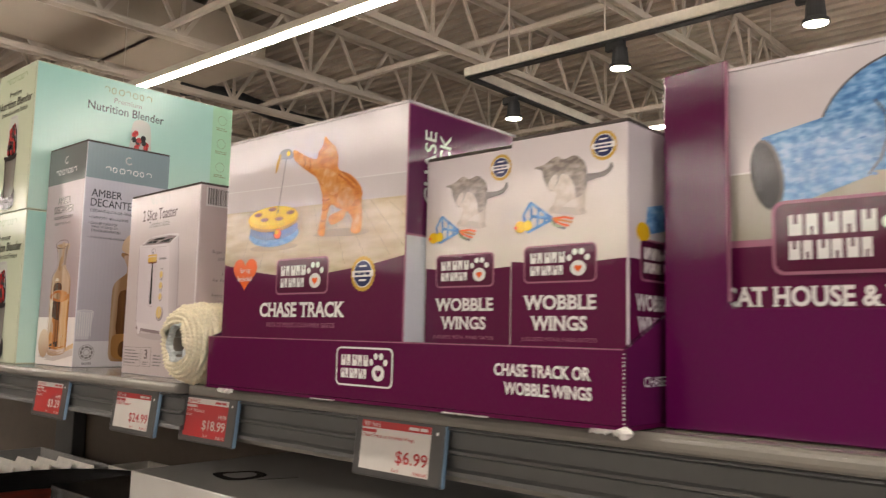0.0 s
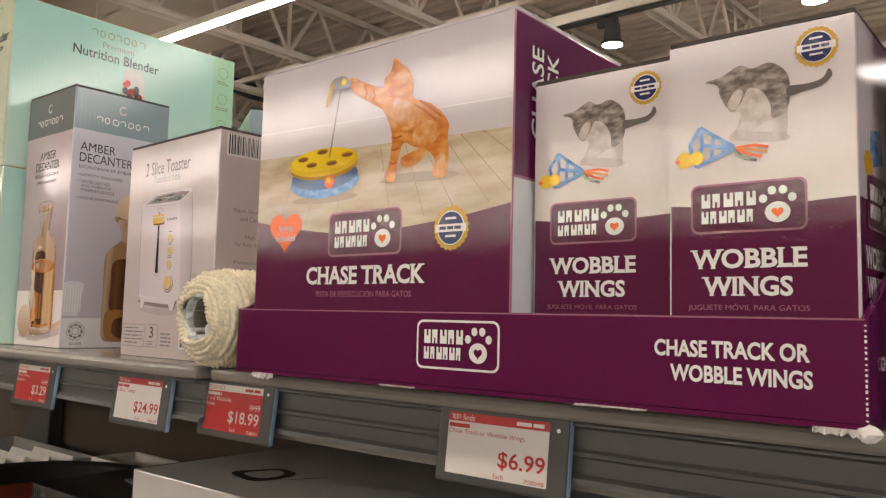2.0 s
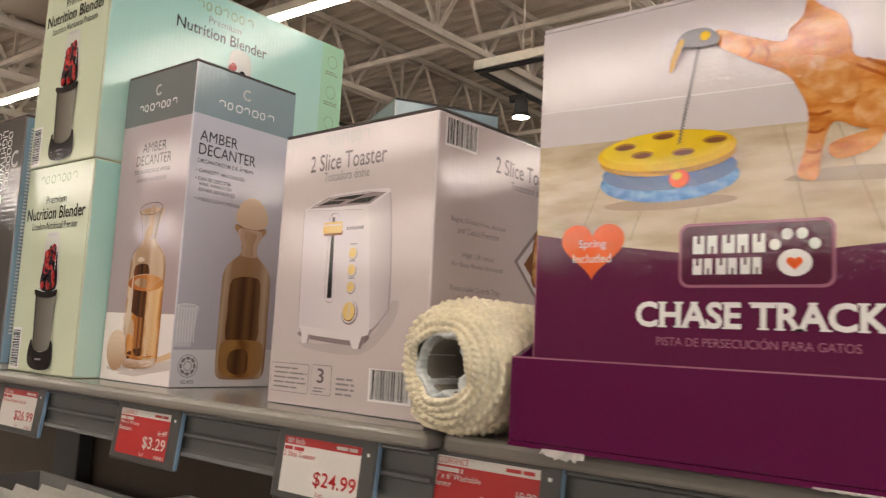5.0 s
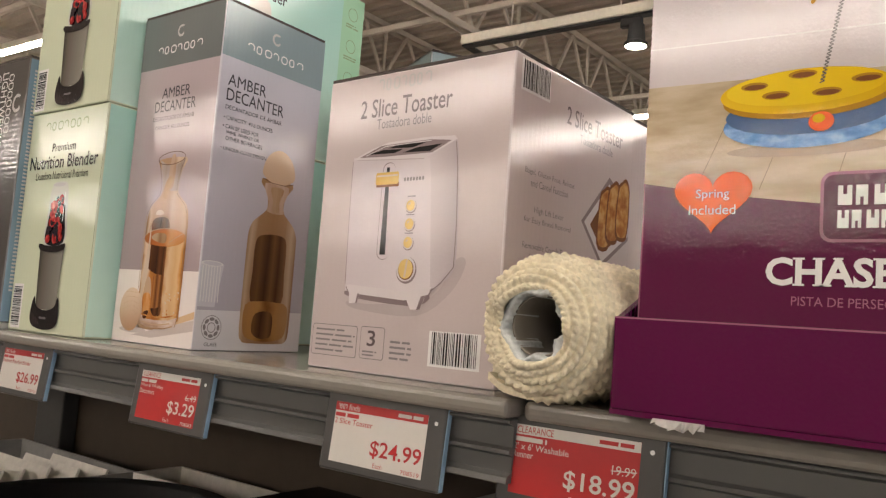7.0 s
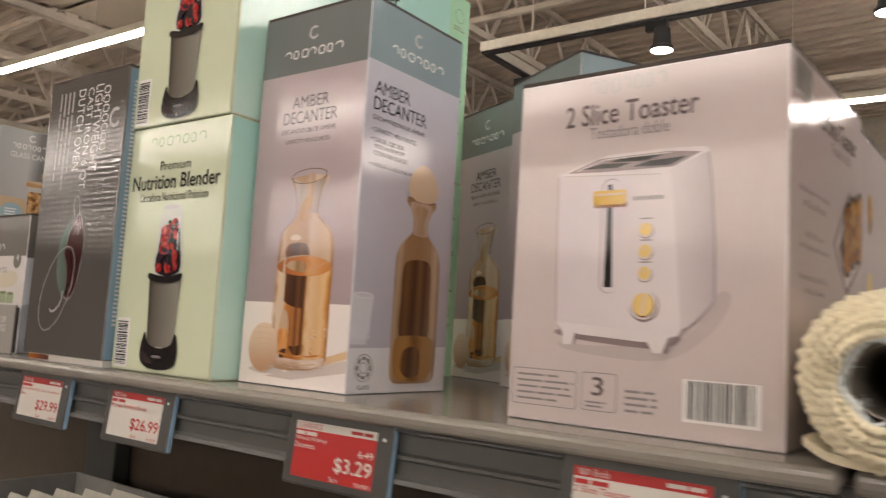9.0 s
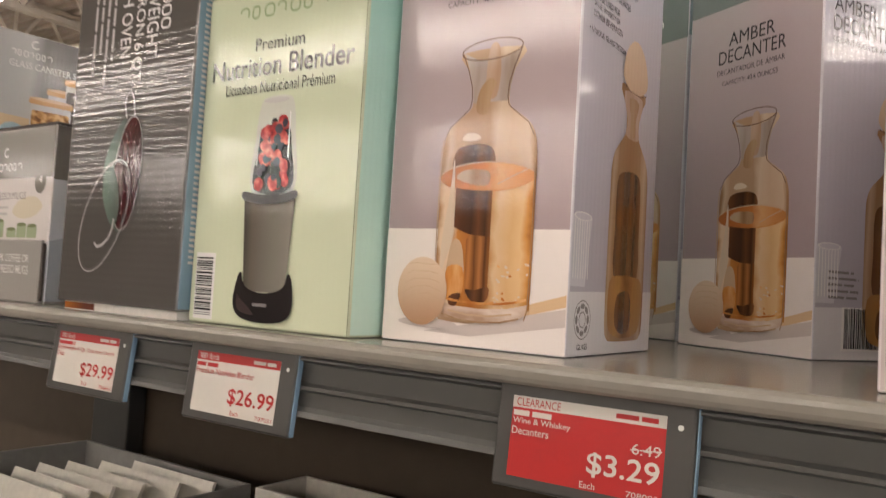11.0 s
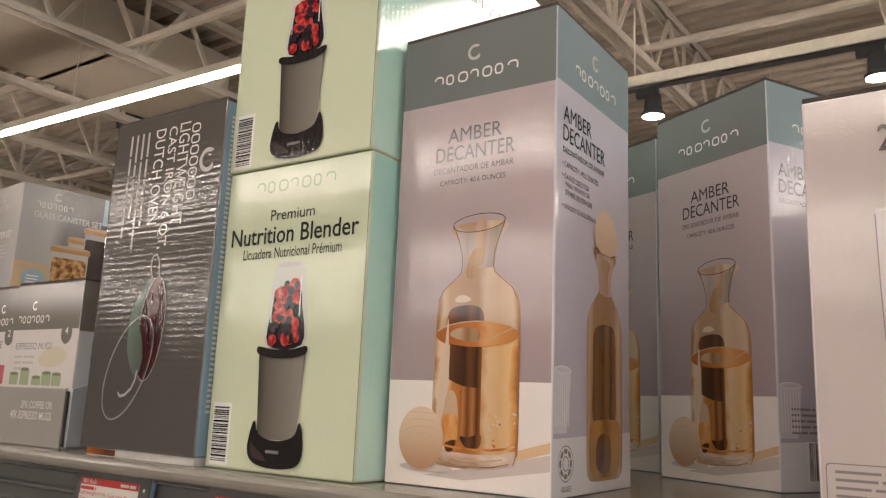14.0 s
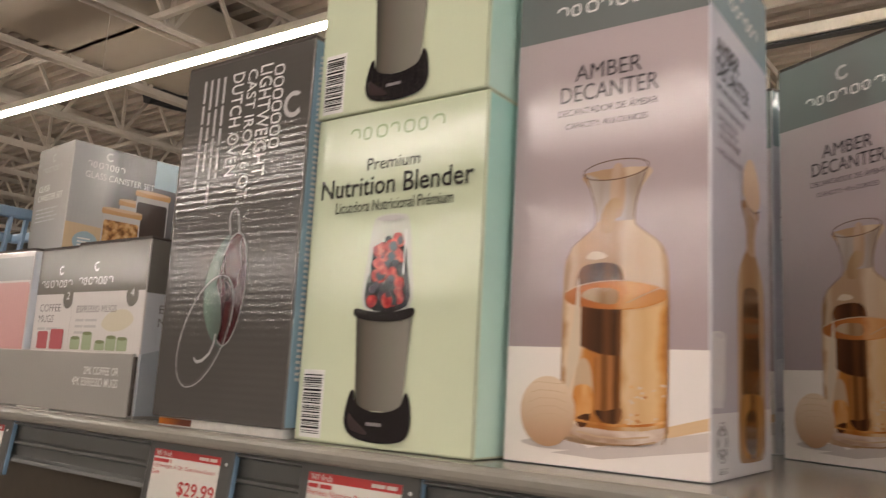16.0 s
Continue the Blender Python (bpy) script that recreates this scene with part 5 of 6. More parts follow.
def wobble_carton(m, label):
    W, D, H = 0.0868, 0.12, 0.1795
    t = carton("toy_carton", label, "pet toy box", W, D, H, m, [V_PURPLE, V_PURPLE, V_PURPLE, V_WALL, M_CUT], "small pet toy cartons", worn=V_WALL)
    f, s = face_of("front", W, D, H), face_of("right", W, D, H)
    draw("photo_background", t, f, [(V_PALE, [(0.5, 98), (40, 94.5), (86.3, 97), (86.3, 179), (0.5, 179)], 0)], "printed pale photo background")
    draw("side_photo", t, s, [(V_WALL, rect(0.5, 97, 119.5, 179), 0), (V_BLU, [(20, 112), (50, 118), (44, 134), (24, 130)], 1), (V_YEL, ell(18, 114, 9, 6, 14), 2)])
    kit = [soft_blob([(33, 128), (50, 125), (58, 125.5), (56, 128.5), (40, 131)], V_SOFTSHADE, 1)]
    kit.append(soft_blob([(33, 150), (31, 142), (36, 141), (34.5, 134), (30.5, 130), (31.5, 127.5), (37, 128.5), (44, 133), (50.5, 135), (51.5, 126.8), (57, 126.4), (57.6, 139), (57, 148), (46, 152)], V_FUR2, 2))
    kit.append(soft_blob([(19, 158.5), (25, 156), (26.5, 150), (31.5, 142), (36, 145), (40, 152), (46, 150), (50, 143), (51, 136), (57, 139), (59, 147), (57.5, 157), (50, 163), (42, 161.5), (36, 164), (27, 160)], V_FUR, 3))
    kit.append(soft_blob([(30, 146), (33, 142.5), (36, 146), (37.5, 151), (34, 152)], V_FUR2, 4))
    kit.append(soft_blob([(58, 150), (66.5, 150), (73, 151.5), (75.6, 155.5), (77, 152), (72.5, 148), (64.8, 146.6), (58, 145.5)], V_FUR3, 3))
    draw("grey_shape_print", t, f, kit, "printed plain grey shape")
    cage = []
    for a, b in (((16.5, 136), (33, 124.5)), ((16.5, 136), (11, 128)), ((11, 128), (14.6, 116.6)), ((14.6, 116.6), (33, 123.5)), ((16.5, 136), (17.5, 127)), ((17.5, 127), (14.6, 116.6)), ((17.5, 127), (33, 124)), ((23, 131.4), (22, 120)), ((28, 128), (27.6, 121.6))):
        cage += strokes(V_BLU, [a, b], 1.9, 4)
    cage += [(V_YEL, ell(8.6, 120.5, 4.6, 4, 16), 5), (V_YEL3, ell(14.6, 121, 3.4, 3.6, 14), 5), (P_ORANGE, ell(5, 120, 1.4, 1.1, 10), 6)]
    for k, (x, y) in enumerate(((48.9, 122.8), (48.4, 120.6), (46, 118.6), (43.6, 117), (40.5, 118.4))):
        cage += strokes((P_ORANGE, V_CATO, P_ORANGE, V_SPRING, B_LOGO)[k], [(32.5, 124), (x - 6, y + 1.6), (x, y)], 1.4, 3)
    draw("toy_picture", t, f, cage, "printed picture of a blue cage toy")
    draw("award_seal", t, f, award_seal(70.5, 166.5, 9.6, 2))
    draw("brand_badge", t, f, pet_badge(11.5, 83.2, 65.8, 107.4, V_BADGE, V_LINE, 2, P_ORANGE))
    write("title_text", t, f, P_WHITE, [("WOBBLE", (11, 66.2, 65.3, 75.6), 0), ("WINGS", (16.8, 53.2, 59, 62.4), 0)], 2, bold=0.03, serif=0.06)
    write("subtitle_text", t, f, V_LINE, [("JUGUETE MÓVIL PARA GATOS", (10, 45.6, 66, 49.6), 0)], 2)
    draw("side_badge", t, s, pet_badge(14, 84, 60, 110, V_BADGE, V_LINE, 2, P_ORANGE))
    write("side_text", t, s, P_WHITE, [("WOBBLE", (8, 66, 56, 76), 0), ("WINGS", (10, 53, 46, 62.5), 0)], 2, bold=0.03, serif=0.06)
    return t


wobble_carton(pose(-0.406, 0.436, SHELF + 0.0032), "small glossy aubergine and white pet toy carton in the display tray")
wobble_carton(pose(-0.3155, 0.421, SHELF + 0.0032), "small glossy aubergine and white pet toy carton at the tray's end")

# open display tray
t = thing("display_tray", "low aubergine cardboard display tray with a torn lower edge", "display tray", pose(-0.651, 0.4085, SHELF + 0.0002))
TW, TD, TH = 0.4270, 0.16, 0.0465
bm = blocks((0, 0, 0, TW, TD, 0.0025), (0, 0, 0.0025, TW, 0.0035, TH, 0.001))
part("tray_front", bm, V_TRAY, t)


def tray_side(x):
    bm = bmesh.new()
    a = [bm.verts.new(v) for v in ((x, 0.0036, 0.0026), (x, TD, 0.0026), (x, TD, 0.10), (x, 0.055, 0.068), (x, 0.0036, TH))]
    f = bm.faces.new(a)
    got = bmesh.ops.extrude_face_region(bm, geom=[f])
    bmesh.ops.translate(bm, vec=(0.0032, 0, 0), verts=[v for v in got["geom"] if isinstance(v, bmesh.types.BMVert)])
    bmesh.ops.recalc_face_normals(bm, faces=bm.faces)
    return bm


part("tray_side", tray_side(TW - 0.0034), V_SIDE, t)
part("tray_side", tray_side(0.0002), V_SIDE, t)
part("tray_back", blocks((0.004, TD - 0.003, 0.0026, TW - 0.004, TD, 0.10)), V_TRAY, t)
f = face_of("front", TW, TD, TH)
V_TLINE = P_WHITE
draw("brand_badge", t, f, pet_badge(180, 12.5, 241.5, 41.5, V_TRAY, V_TLINE, 1))
write("tray_text", t, f, P_WHITE, [("CHASE TRACK OR", (333.5, 27, 404.5, 35), 0), ("WOBBLE WINGS", (341.5, 15.5, 405.5, 23.5), 0)], 2, bold=0.03)
s = face_of("right", TW, TD, TH)
write("side_text", t, s, P_WHITE, [("CHASE TRACK", (22, 24, 80, 30), 0)], 2, bold=0.01)
fold = [(V_LINE, rect(0.5, TH * 1000 - 1.0, 426, TH * 1000 - 0.2), 1)]
rnd = random.Random(21)
for i in range(18):
    fold.append((P_WHITE, rect(425.7, 4 + i * 2.3, 426.6, 4 + i * 2.3 + rnd.uniform(0.6, 1.6)), 1))
draw("worn_fold", t, f, fold, "white worn fold lines")


def torn_scrap(x0, x1, y, seed, big):
    rnd = random.Random(seed)
    bm = bmesh.new()
    n, top, low = 14, [], []
    for i in range(n + 1):
        x = x0 + (x1 - x0) * i / n
        top.append(bm.verts.new((x, y, 0.0007)))
        low.append(bm.verts.new((x + rnd.uniform(-0.001, 0.001), y - rnd.uniform(0.0, 0.003), -big * rnd.uniform(0.1, 1.0))))
    for i in range(n):
        bm.faces.new((low[i], low[i + 1], top[i + 1], top[i]))
    bmesh.ops.solidify(bm, geom=bm.faces[:], thickness=0.0006)
    return bm


part("torn_edge", torn_scrap(0.022, 0.046, -0.0012, 3, 0.0045), M_TORN, t, "torn white paper edge")
part("torn_edge", torn_scrap(0.15, 0.18, -0.0006, 4, 0.0004), M_TORN, t)
part("torn_edge", torn_scrap(0.29, 0.33, -0.0006, 5, 0.0004), M_TORN, t)
part("torn_edge", torn_scrap(0.405, 0.427, -0.0012, 6, 0.003), M_TORN, t)
bm = bmesh.new()
bmesh.ops.create_icosphere(bm, subdivisions=2, radius=1.0)
for v in bm.verts:
    k = 0.8 + 0.5 * noise.noise(v.co * 2.3)
    v.co = Vector((v.co.x * 0.006 * k + TW, v.co.y * 0.003 * k - 0.001, v.co.z * 0.0045 * k - 0.0005))
part("torn_corner", bm, M_TORN, t, "crumpled torn white corner")

# pet house display carton
t = thing("pet_house_carton", "large aubergine display carton with a cut-out front", "display carton", pose(-0.22, 0.449, SHELF + 0.0003))
V_OUT = ink("aubergine_display_print", (0.105, 0.003, 0.066), (0.085, 0.003, 0.044), 2, 0.0, 0.2, rough=0.07)
bm = bmesh.new()
a = [bm.verts.new(v) for v in ((0, 0, 0), (0.36, 0, 0), (0.36, 0, 0.07), (0.0425, 0, 0.0705), (0.0395, 0, 0.0735), (0.040, 0, 0.217), (0.0005, 0, 0.2145))]
fc = bm.faces.new(a)
got = bmesh.ops.extrude_face_region(bm, geom=[fc])
bmesh.ops.translate(bm, vec=(0, 0.0035, 0), verts=[v for v in got["geom"] if isinstance(v, bmesh.types.BMVert)])
bmesh.ops.recalc_face_normals(bm, faces=bm.faces)
bmesh.ops.bevel(bm, geom=bm.edges[:], offset=0.0007, segments=1, affect="EDGES")
part("cut_front", bm, V_OUT, t)
part("side_wall", blocks((0.0002, 0.0037, 0.0, 0.0035, 0.22, 0.2143, 0.0006)), V_SIDE, t)
part("base", blocks((0.0036, 0.0037, 0.0, 0.36, 0.22, 0.003)), M_KRAFT, t)
bm = blocks((0.0395, -0.0004, 0.0745, 0.0402, 0.0036, 0.2165))
part("raw_cut_edge", bm, V_LINE, t, "pale worn cut edge")
t = carton("pet_house_box", "white and aubergine pet house carton inside its display carton", "pet toy box", 0.34, 0.2, 0.2095, pose(-0.2155, 0.459, SHELF + 0.0035), [V_PURPLE, V_PURPLE, V_PURPLE, V_WALL, V_WALL])
f = face_of("front", 0.34, 0.2, 0.2095)
V_TENT = ink("tent_blue_print", (0, 0, 0), photo=((0.07, 0.19, 0.44), (0.14, 0.32, 0.60), (0.30, 0.50, 0.74)), stretch_by=(160, 160, 260))
V_TENT2 = ink("tent_blue_light_print", (0, 0, 0), photo=((0.10, 0.24, 0.50), (0.2, 0.38, 0.64), (0.36, 0.55, 0.76)), stretch_by=(160, 160, 260))
V_STONE = ink("photo_grey_floor", (0.33, 0.30, 0.24), (0.48, 0.44, 0.38), 2, 0.11, 0.15)
ps = [(V_WALL, rect(0.6, 106, 339, 209), 0), (V_STONE, rect(0.6, 106, 339, 146), 1), (V_LINE, rect(0.6, 103, 339, 107), 1), (P_WHITE, rect(0.6, 146, 339, 147), 2)]
arch = [(80, 140)] + [(135 - 55 * math.cos(radians(a)), 140 + 64 * math.sin(radians(a)) ** 0.8) for a in range(6, 175, 8)] + [(190, 140)]
ps += [(V_TENT, list(reversed(arch)), 2)] + strokes(V_SPRING, arch, 1.2, 3)
tun = [(52, 166), (112, 178), (118, 160), (110, 138), (60, 122)]
ps += [(V_TENT2, list(reversed(tun)), 4), (V_SPRING, ell(55, 144, 9, 21, 24, 8), 5), (P_BLACK, ell(54, 144, 8, 19.5, 24, 8), 8)]
rnd = random.Random(8)
for i in range(110):
    x, y = rnd.uniform(66, 180), rnd.uniform(136, 196)
    if ((x - 135) / 52) ** 2 + ((y - 140) / 58) ** 2 < 0.9 or (x < 110 and 130 < y < 166):
        ps.append((V_TENT2 if i % 2 else V_BLU, ell(x, y, rnd.uniform(0.8, 2.4), rnd.uniform(0.4, 1.0), 8, rnd.uniform(-30, 30)), 7))
ps += strokes(V_SPRING, [(112, 178), (117, 170), (118, 158), (114, 146), (108, 138)], 1.0, 8)
draw("tent_picture", t, f, ps, "printed picture of a blue play tunnel and tent")
draw("brand_badge", t, f, pet_badge(57, 86, 150, 128, V_BADGE, V_LINE, 9, P_ORANGE))
write("title_text", t, f, P_WHITE, [("CAT HOUSE & TUNNEL", (27, 68.5, 166, 80), 0)], 2, bold=0.03, serif=0.06)

# ---- rolled rug ----
t = thing("rolled_rug", "rolled cream woven cotton rug lying end-on on the shelf", "rug", pose(-0.690, 0.399, SHELF + 0.0392))
ROUND, RIM, BODY, PITCH = 0.024, 0.0178, 0.0355, 0.0047


def roll_profile(k):
    """The roll's side at k metres along its skin: radius, depth and the skin's outward direction."""
    arc = 0.033
    if k < arc:
        a = math.pi / 2 * k / arc
        return RIM + (BODY - RIM) * math.sin(a), ROUND * (1 - math.cos(a)), math.sin(a), -math.cos(a)
    return BODY, ROUND + (k - arc), 1.0, 0.0


bm = bmesh.new()
rows, N, yarn = [], 200, random.Random(8)
for j in range(330):
    k = j * 0.0007
    r, y, nr, ny = roll_profile(k)
    strand = int(k / PITCH)
    row = []
    for i in range(N):
        a = 2 * math.pi * i / N
        twist = abs(math.sin(a * 20 + 1.1 * strand + 500 * (k % PITCH)))
        lift = 0.75 + 0.25 * math.sin(2.3 * strand + 3 * a) + yarn.uniform(-0.16, 0.16)
        h = 0.0050 * abs(math.sin(math.pi * k / PITCH)) ** 0.75 * (0.5 + 0.5 * twist) * lift + 0.0007 * math.sin(3 * a + 1) + (0.0012 * math.sin(7 * a + 2) + 0.0022 * math.sin(3 * a + 0.6)) * max(0.0, 1 - k / 0.014)
        row.append(bm.verts.new(((r + nr * h) * math.cos(a), y + ny * h, (r + nr * h) * math.sin(a))))
    rows.append(row)
for ra, rb in zip(rows, rows[1:]):
    for i in range(N):
        fq = bm.faces.new((ra[i], rb[i], rb[(i + 1) % N], ra[(i + 1) % N]))
        fq.smooth = True
part("outer_wrap", bm, M_ROPE, t, "cream corded cotton wrap")
bm = bmesh.new()
rings = []
for r, y in ((0.0225, 0.006), (0.0186, 0.0002), (0.0168, -0.0004), (0.0160, 0.003), (0.0158, 0.03)):
    rings.append([bm.verts.new(((r + 0.0009 * math.sin(7 * a + 2) + 0.0016 * math.sin(6 * a + 1.3) + 0.0004 * math.sin(31 * a)) * math.cos(a), y, (r + 0.0009 * math.sin(7 * a + 2) + 0.0016 * math.sin(6 * a + 1.3) + 0.0004 * math.sin(31 * a)) * math.sin(a))) for a in (2 * math.pi * i / 120 for i in range(120))])
for ra, rb in zip(rings, rings[1:]):
    for i in range(120):
        fq = bm.faces.new((ra[i], ra[(i + 1) % 120], rb[(i + 1) % 120], rb[i]))
        fq.smooth = True
part("rug_backing", bm, M_LATEX, t, "white latex backing showing at the inner turn")
bm = bmesh.new()
lathe(bm, [(0.0150, 0.001), (0.0155, 0.0), (0.0160, 0.001), (0.0160, 0.29), (0.0150, 0.29), (0.0150, 0.001)], 28)
bmesh.ops.rotate(bm, cent=(0, 0, 0), matrix=Matrix.Rotation(radians(-90), 3, "X"), verts=bm.verts)
bmesh.ops.translate(bm, vec=(0, 0.006, 0), verts=bm.verts)
part("core_tube", bm, M_TUBE, t, "grey cardboard core tube")
bm = bmesh.new()
rod(bm, (0, 0.25, 0), (0, 0.252, 0), 0.0149, 24)
part("tube_plug", bm, M_TUBE, t)
bm = bmesh.new()
prev = None
for i in range(10):
    k = i / 9
    x, z = -0.006 - 0.030 * k, -0.0385 + 0.005 * k * k + 0.010 * max(0, k - 0.7)
    q = [bm.verts.new((x, 0.018, z)), bm.verts.new((x, 0.018, z + 0.004)), bm.verts.new((x, 0.045, z + 0.004)), bm.verts.new((x, 0.045, z))]
    if prev:
        for m4 in range(4):
            bm.faces.new((prev[m4], prev[(m4 + 1) % 4], q[(m4 + 1) % 4], q[m4]))
    else:
        bm.faces.new(q)
    prev = q
bm.faces.new(list(reversed(prev)))
bmesh.ops.recalc_face_normals(bm, faces=bm.faces)
part("loose_edge", bm, M_ROPE, t, "loose edge of the rug")

# ---- mugs tray, mug cartons, canister carton, basket ----
K_GREY = ink("mug_tray_grey", (0.29, 0.272, 0.25), rough=0.3)
K_LIGHT = ink("mug_tray_side", (0.40, 0.43, 0.47), rough=0.35)
t = thing("mug_tray", "grey cardboard display tray holding mug cartons", "display tray", pose(-1.95, 0.4335, SHELF + 0.0003))
part("tray_front", blocks((0, 0, 0.0, 0.4655, 0.003, 0.0505, 0.001), (0, 0.0031, 0, 0.47, 0.2, 0.002)), K_GREY, t)
bm = bmesh.new()
a = [bm.verts.new(v) for v in ((0.4685, 0.0032, 0.0022), (0.4685, 0.2, 0.0022), (0.4685, 0.2, 0.075), (0.4685, 0.04, 0.06), (0.4685, 0.0032, 0.05))]
fc = bm.faces.new(a)
got = bmesh.ops.extrude_face_region(bm, geom=[fc])
bmesh.ops.translate(bm, vec=(0.003, 0, 0), verts=[v for v in got["geom"] if isinstance(v, bmesh.types.BMVert)])
bmesh.ops.recalc_face_normals(bm, faces=bm.faces)
part("tray_side", bm, K_LIGHT, t)
bm = blocks((0.4658, 0.0005, 0.0022, 0.4682, 0.0028, 0.048))
part("fold_gap", bm, M_CUT, t)
write("tray_text", t, face_of("front", 0.47, 0.2, 0.05), P_WHITE, [("2PK COFFEE OR", (399, 32, 449, 38.5), 0), ("4PK ESPRESSO MUGS", (383, 22.5, 449.5, 29.5), 0)], 2, bold=0.006)
part("torn_edge", torn_scrap(0.30, 0.355, -0.001, 14, 0.002), M_TORN, t, "scuffed white lower edge")
K_HEAD = ink("mug_header_grey", (0.20, 0.185, 0.165))
K_WHITE = ink("mug_white_print", (0.66, 0.62, 0.60))
K_SIDE = ink("mug_side_white", (0.62, 0.64, 0.68))
K_PINK = ink("mug_pink_print", (0.60, 0.33, 0.32), (0.66, 0.42, 0.40), 2, 0.04, 0.12)
K_ROSE = ink("mug_rose_print", (0.46, 0.13, 0.14))
K_SAGE = ink("mug_green_print", (0.36, 0.41, 0.27))
K_RIM = ink("mug_rim_print", (0.22, 0.25, 0.14))
K_CREAM = ink("mug_photo_print", (0.62, 0.56, 0.44))
# the grey header again, lightened to hold the glare on it
K_HEAD_GLARE = ink("mug_header_glare", (0.42, 0.42, 0.42), rough=0.15)


def mug_carton(m, w, kind, label):
    H, D = 0.1425, 0.15
    t = carton("mug_carton", label, "mug box", w, D, H, m, [K_WHITE, K_SIDE, K_SIDE, K_HEAD, M_CUT], "mug cartons")
    f, s = face_of("front", w, D, H), face_of("right", w, D, H)
    k = w * 1000
    if kind == "pink":
        # the band above the pink is grey header with painted glare
        draw("mug_picture", t, f, [(K_PINK, rrect(0.6, 0.6, k - 0.6, 112, 6), 0), (K_HEAD_GLARE, rect(0.6, 114, k - 0.6, 137), 0), (P_WHITE, rect(20, 116, 26, 136), 1)], "printed picture of a pale pink mug")
        return t
    draw("header_band", t, f, [(K_HEAD, rect(0.6, 100, k - 0.6, 142), 0)])
    draw("side_header_band", t, s, [(K_HEAD, rect(0.6, 98, 149, 142), 0)])
    draw("brand_mark", t, f, ring_logo(P_WHITE, 34 if kind != "coffee" else 40, 122, 4, 1) + brand_bars(P_WHITE, 8, 106, 62, 113, 7, 1))
    draw("side_brand_mark", t, s, brand_bars(P_WHITE, 18, 106, 70, 112, 7, 1))
    draw("count_badge", t, f, [(K_HEAD, ell(k - 18, 96, 8.5, 9.5, 20), 1)])
    write("count_text", t, f, P_WHITE, [("4" if kind != "coffee" else "2", (k - 20.5, 95, k - 15.5, 101.5), 0)], 2)
    if kind == "espresso":
        write("title_text", t, f, P_GREY, [("ESPRESSO MUGS", (10, 82, 70, 88), 0)], 1)
        draw("mug_picture", t, f, bars(P_LIGHT, 10, 62, 46, 78, 3, 1, 4, 0.4) + [(K_CREAM, smooth([(50, 72), (64, 66), (84, 68), (96, 76), (84, 84), (62, 82)], 4), 0)] + [(K_SAGE, rrect(a, 50, a + 15, b, 1.5), 2) for a, b in ((6, 60), (24, 64), (44, 57), (60, 61), (76, 60))] + [(K_RIM, ell(a + 7.5, b, 7.2, 1.6, 14), 3) for a, b in ((6, 60), (24, 64), (44, 57), (60, 61), (76, 60))], "printed picture of small green mugs")
        write("side_text", t, s, P_GREY, [("ESPRESSO", (14, 82, 70, 89), 0), ("MUGS", (14, 71, 46, 78), 0)], 1)
    else:
        write("title_text", t, f, P_GREY, [("COFFEE", (10, 84, 46, 91), 0), ("MUGS", (10, 74, 36, 81), 0)], 1)
        draw("mug_picture", t, f, bars(P_LIGHT, 10, 60, 52, 71, 2, 1, 4, 0.4) + [(K_ROSE, rrect(12, 50, 30, 66, 2), 2), (K_ROSE, rrect(34, 50, 56, 68, 2), 2)], "printed picture of rose mugs")
    return t


mug_carton(pose(-1.5925, 0.4385, SHELF + 0.0025), 0.1085, "espresso", "grey and white espresso mug carton in a display tray")
mug_carton(pose(-1.6685, 0.446, SHELF + 0.0025), 0.0745, "coffee", "grey and white coffee mug carton in a display tray")
mug_carton(pose(-1.79, 0.440, SHELF + 0.0025), 0.1195, "pink", "pink mug carton with glare painted on its grey header, in a display tray")
mug_carton(pose(-1.915, 0.440, SHELF + 0.0025), 0.1195, "pink", "pink mug carton with glare painted on its grey header, in a display tray")

C_LEFT = ink("canister_grey_print", (0.33, 0.315, 0.29), (0.46, 0.44, 0.42), 0, 0.0, 0.09)
C_RIGHT = ink("canister_photo_print", (0, 0, 0), axis=1, lo=0.0, hi=0.12, stretch_by=(6, 6, 10), stops=((0.0, (0.38, 0.37, 0.37)), (0.35, (0.46, 0.45, 0.45)), (0.48, (0.16, 0.15, 0.15)), (0.7, (0.10, 0.092, 0.09)), (1.0, (0.13, 0.125, 0.13))))
C_BLUE = ink("canister_blue_print", (0.34, 0.45, 0.52))
C_WOOD = ink("canister_lid_print", (0.46, 0.26, 0.11))
C_FOOD = ink("canister_cereal_print", (0, 0, 0), photo=((0.14, 0.06, 0.02), (0.42, 0.22, 0.08), (0.60, 0.38, 0.18)), stretch_by=(150, 150, 150))
C_BEAN = ink("canister_bean_print", (0.05, 0.035, 0.03))
C_TAN = ink("canister_tan_print", (0.56, 0.42, 0.27))
W, D, H = 0.100, 0.138, 0.157
t = carton("canister_carton", "grey glass canister set carton standing on mug cartons", "canister box", W, D, H, pose(-1.915, 0.553, SHELF + 0.1475, 0, 0, -6), [C_LEFT, C_RIGHT, C_LEFT, C_LEFT, C_LEFT], flap=False)
f, s = face_of("front", W, D, H), face_of("right", W, D, H)
draw("brand_mark", t, f, ring_logo(P_LIGHT, 48, 141, 5, 1) + brand_bars(P_LIGHT, 20, 124, 76, 131, 7, 1))
write("title_text", t, f, P_WHITE, [("GLASS", (14, 100, 44, 108), 0), ("CANISTER SET", (14, 88, 84, 96), 0)], 1)
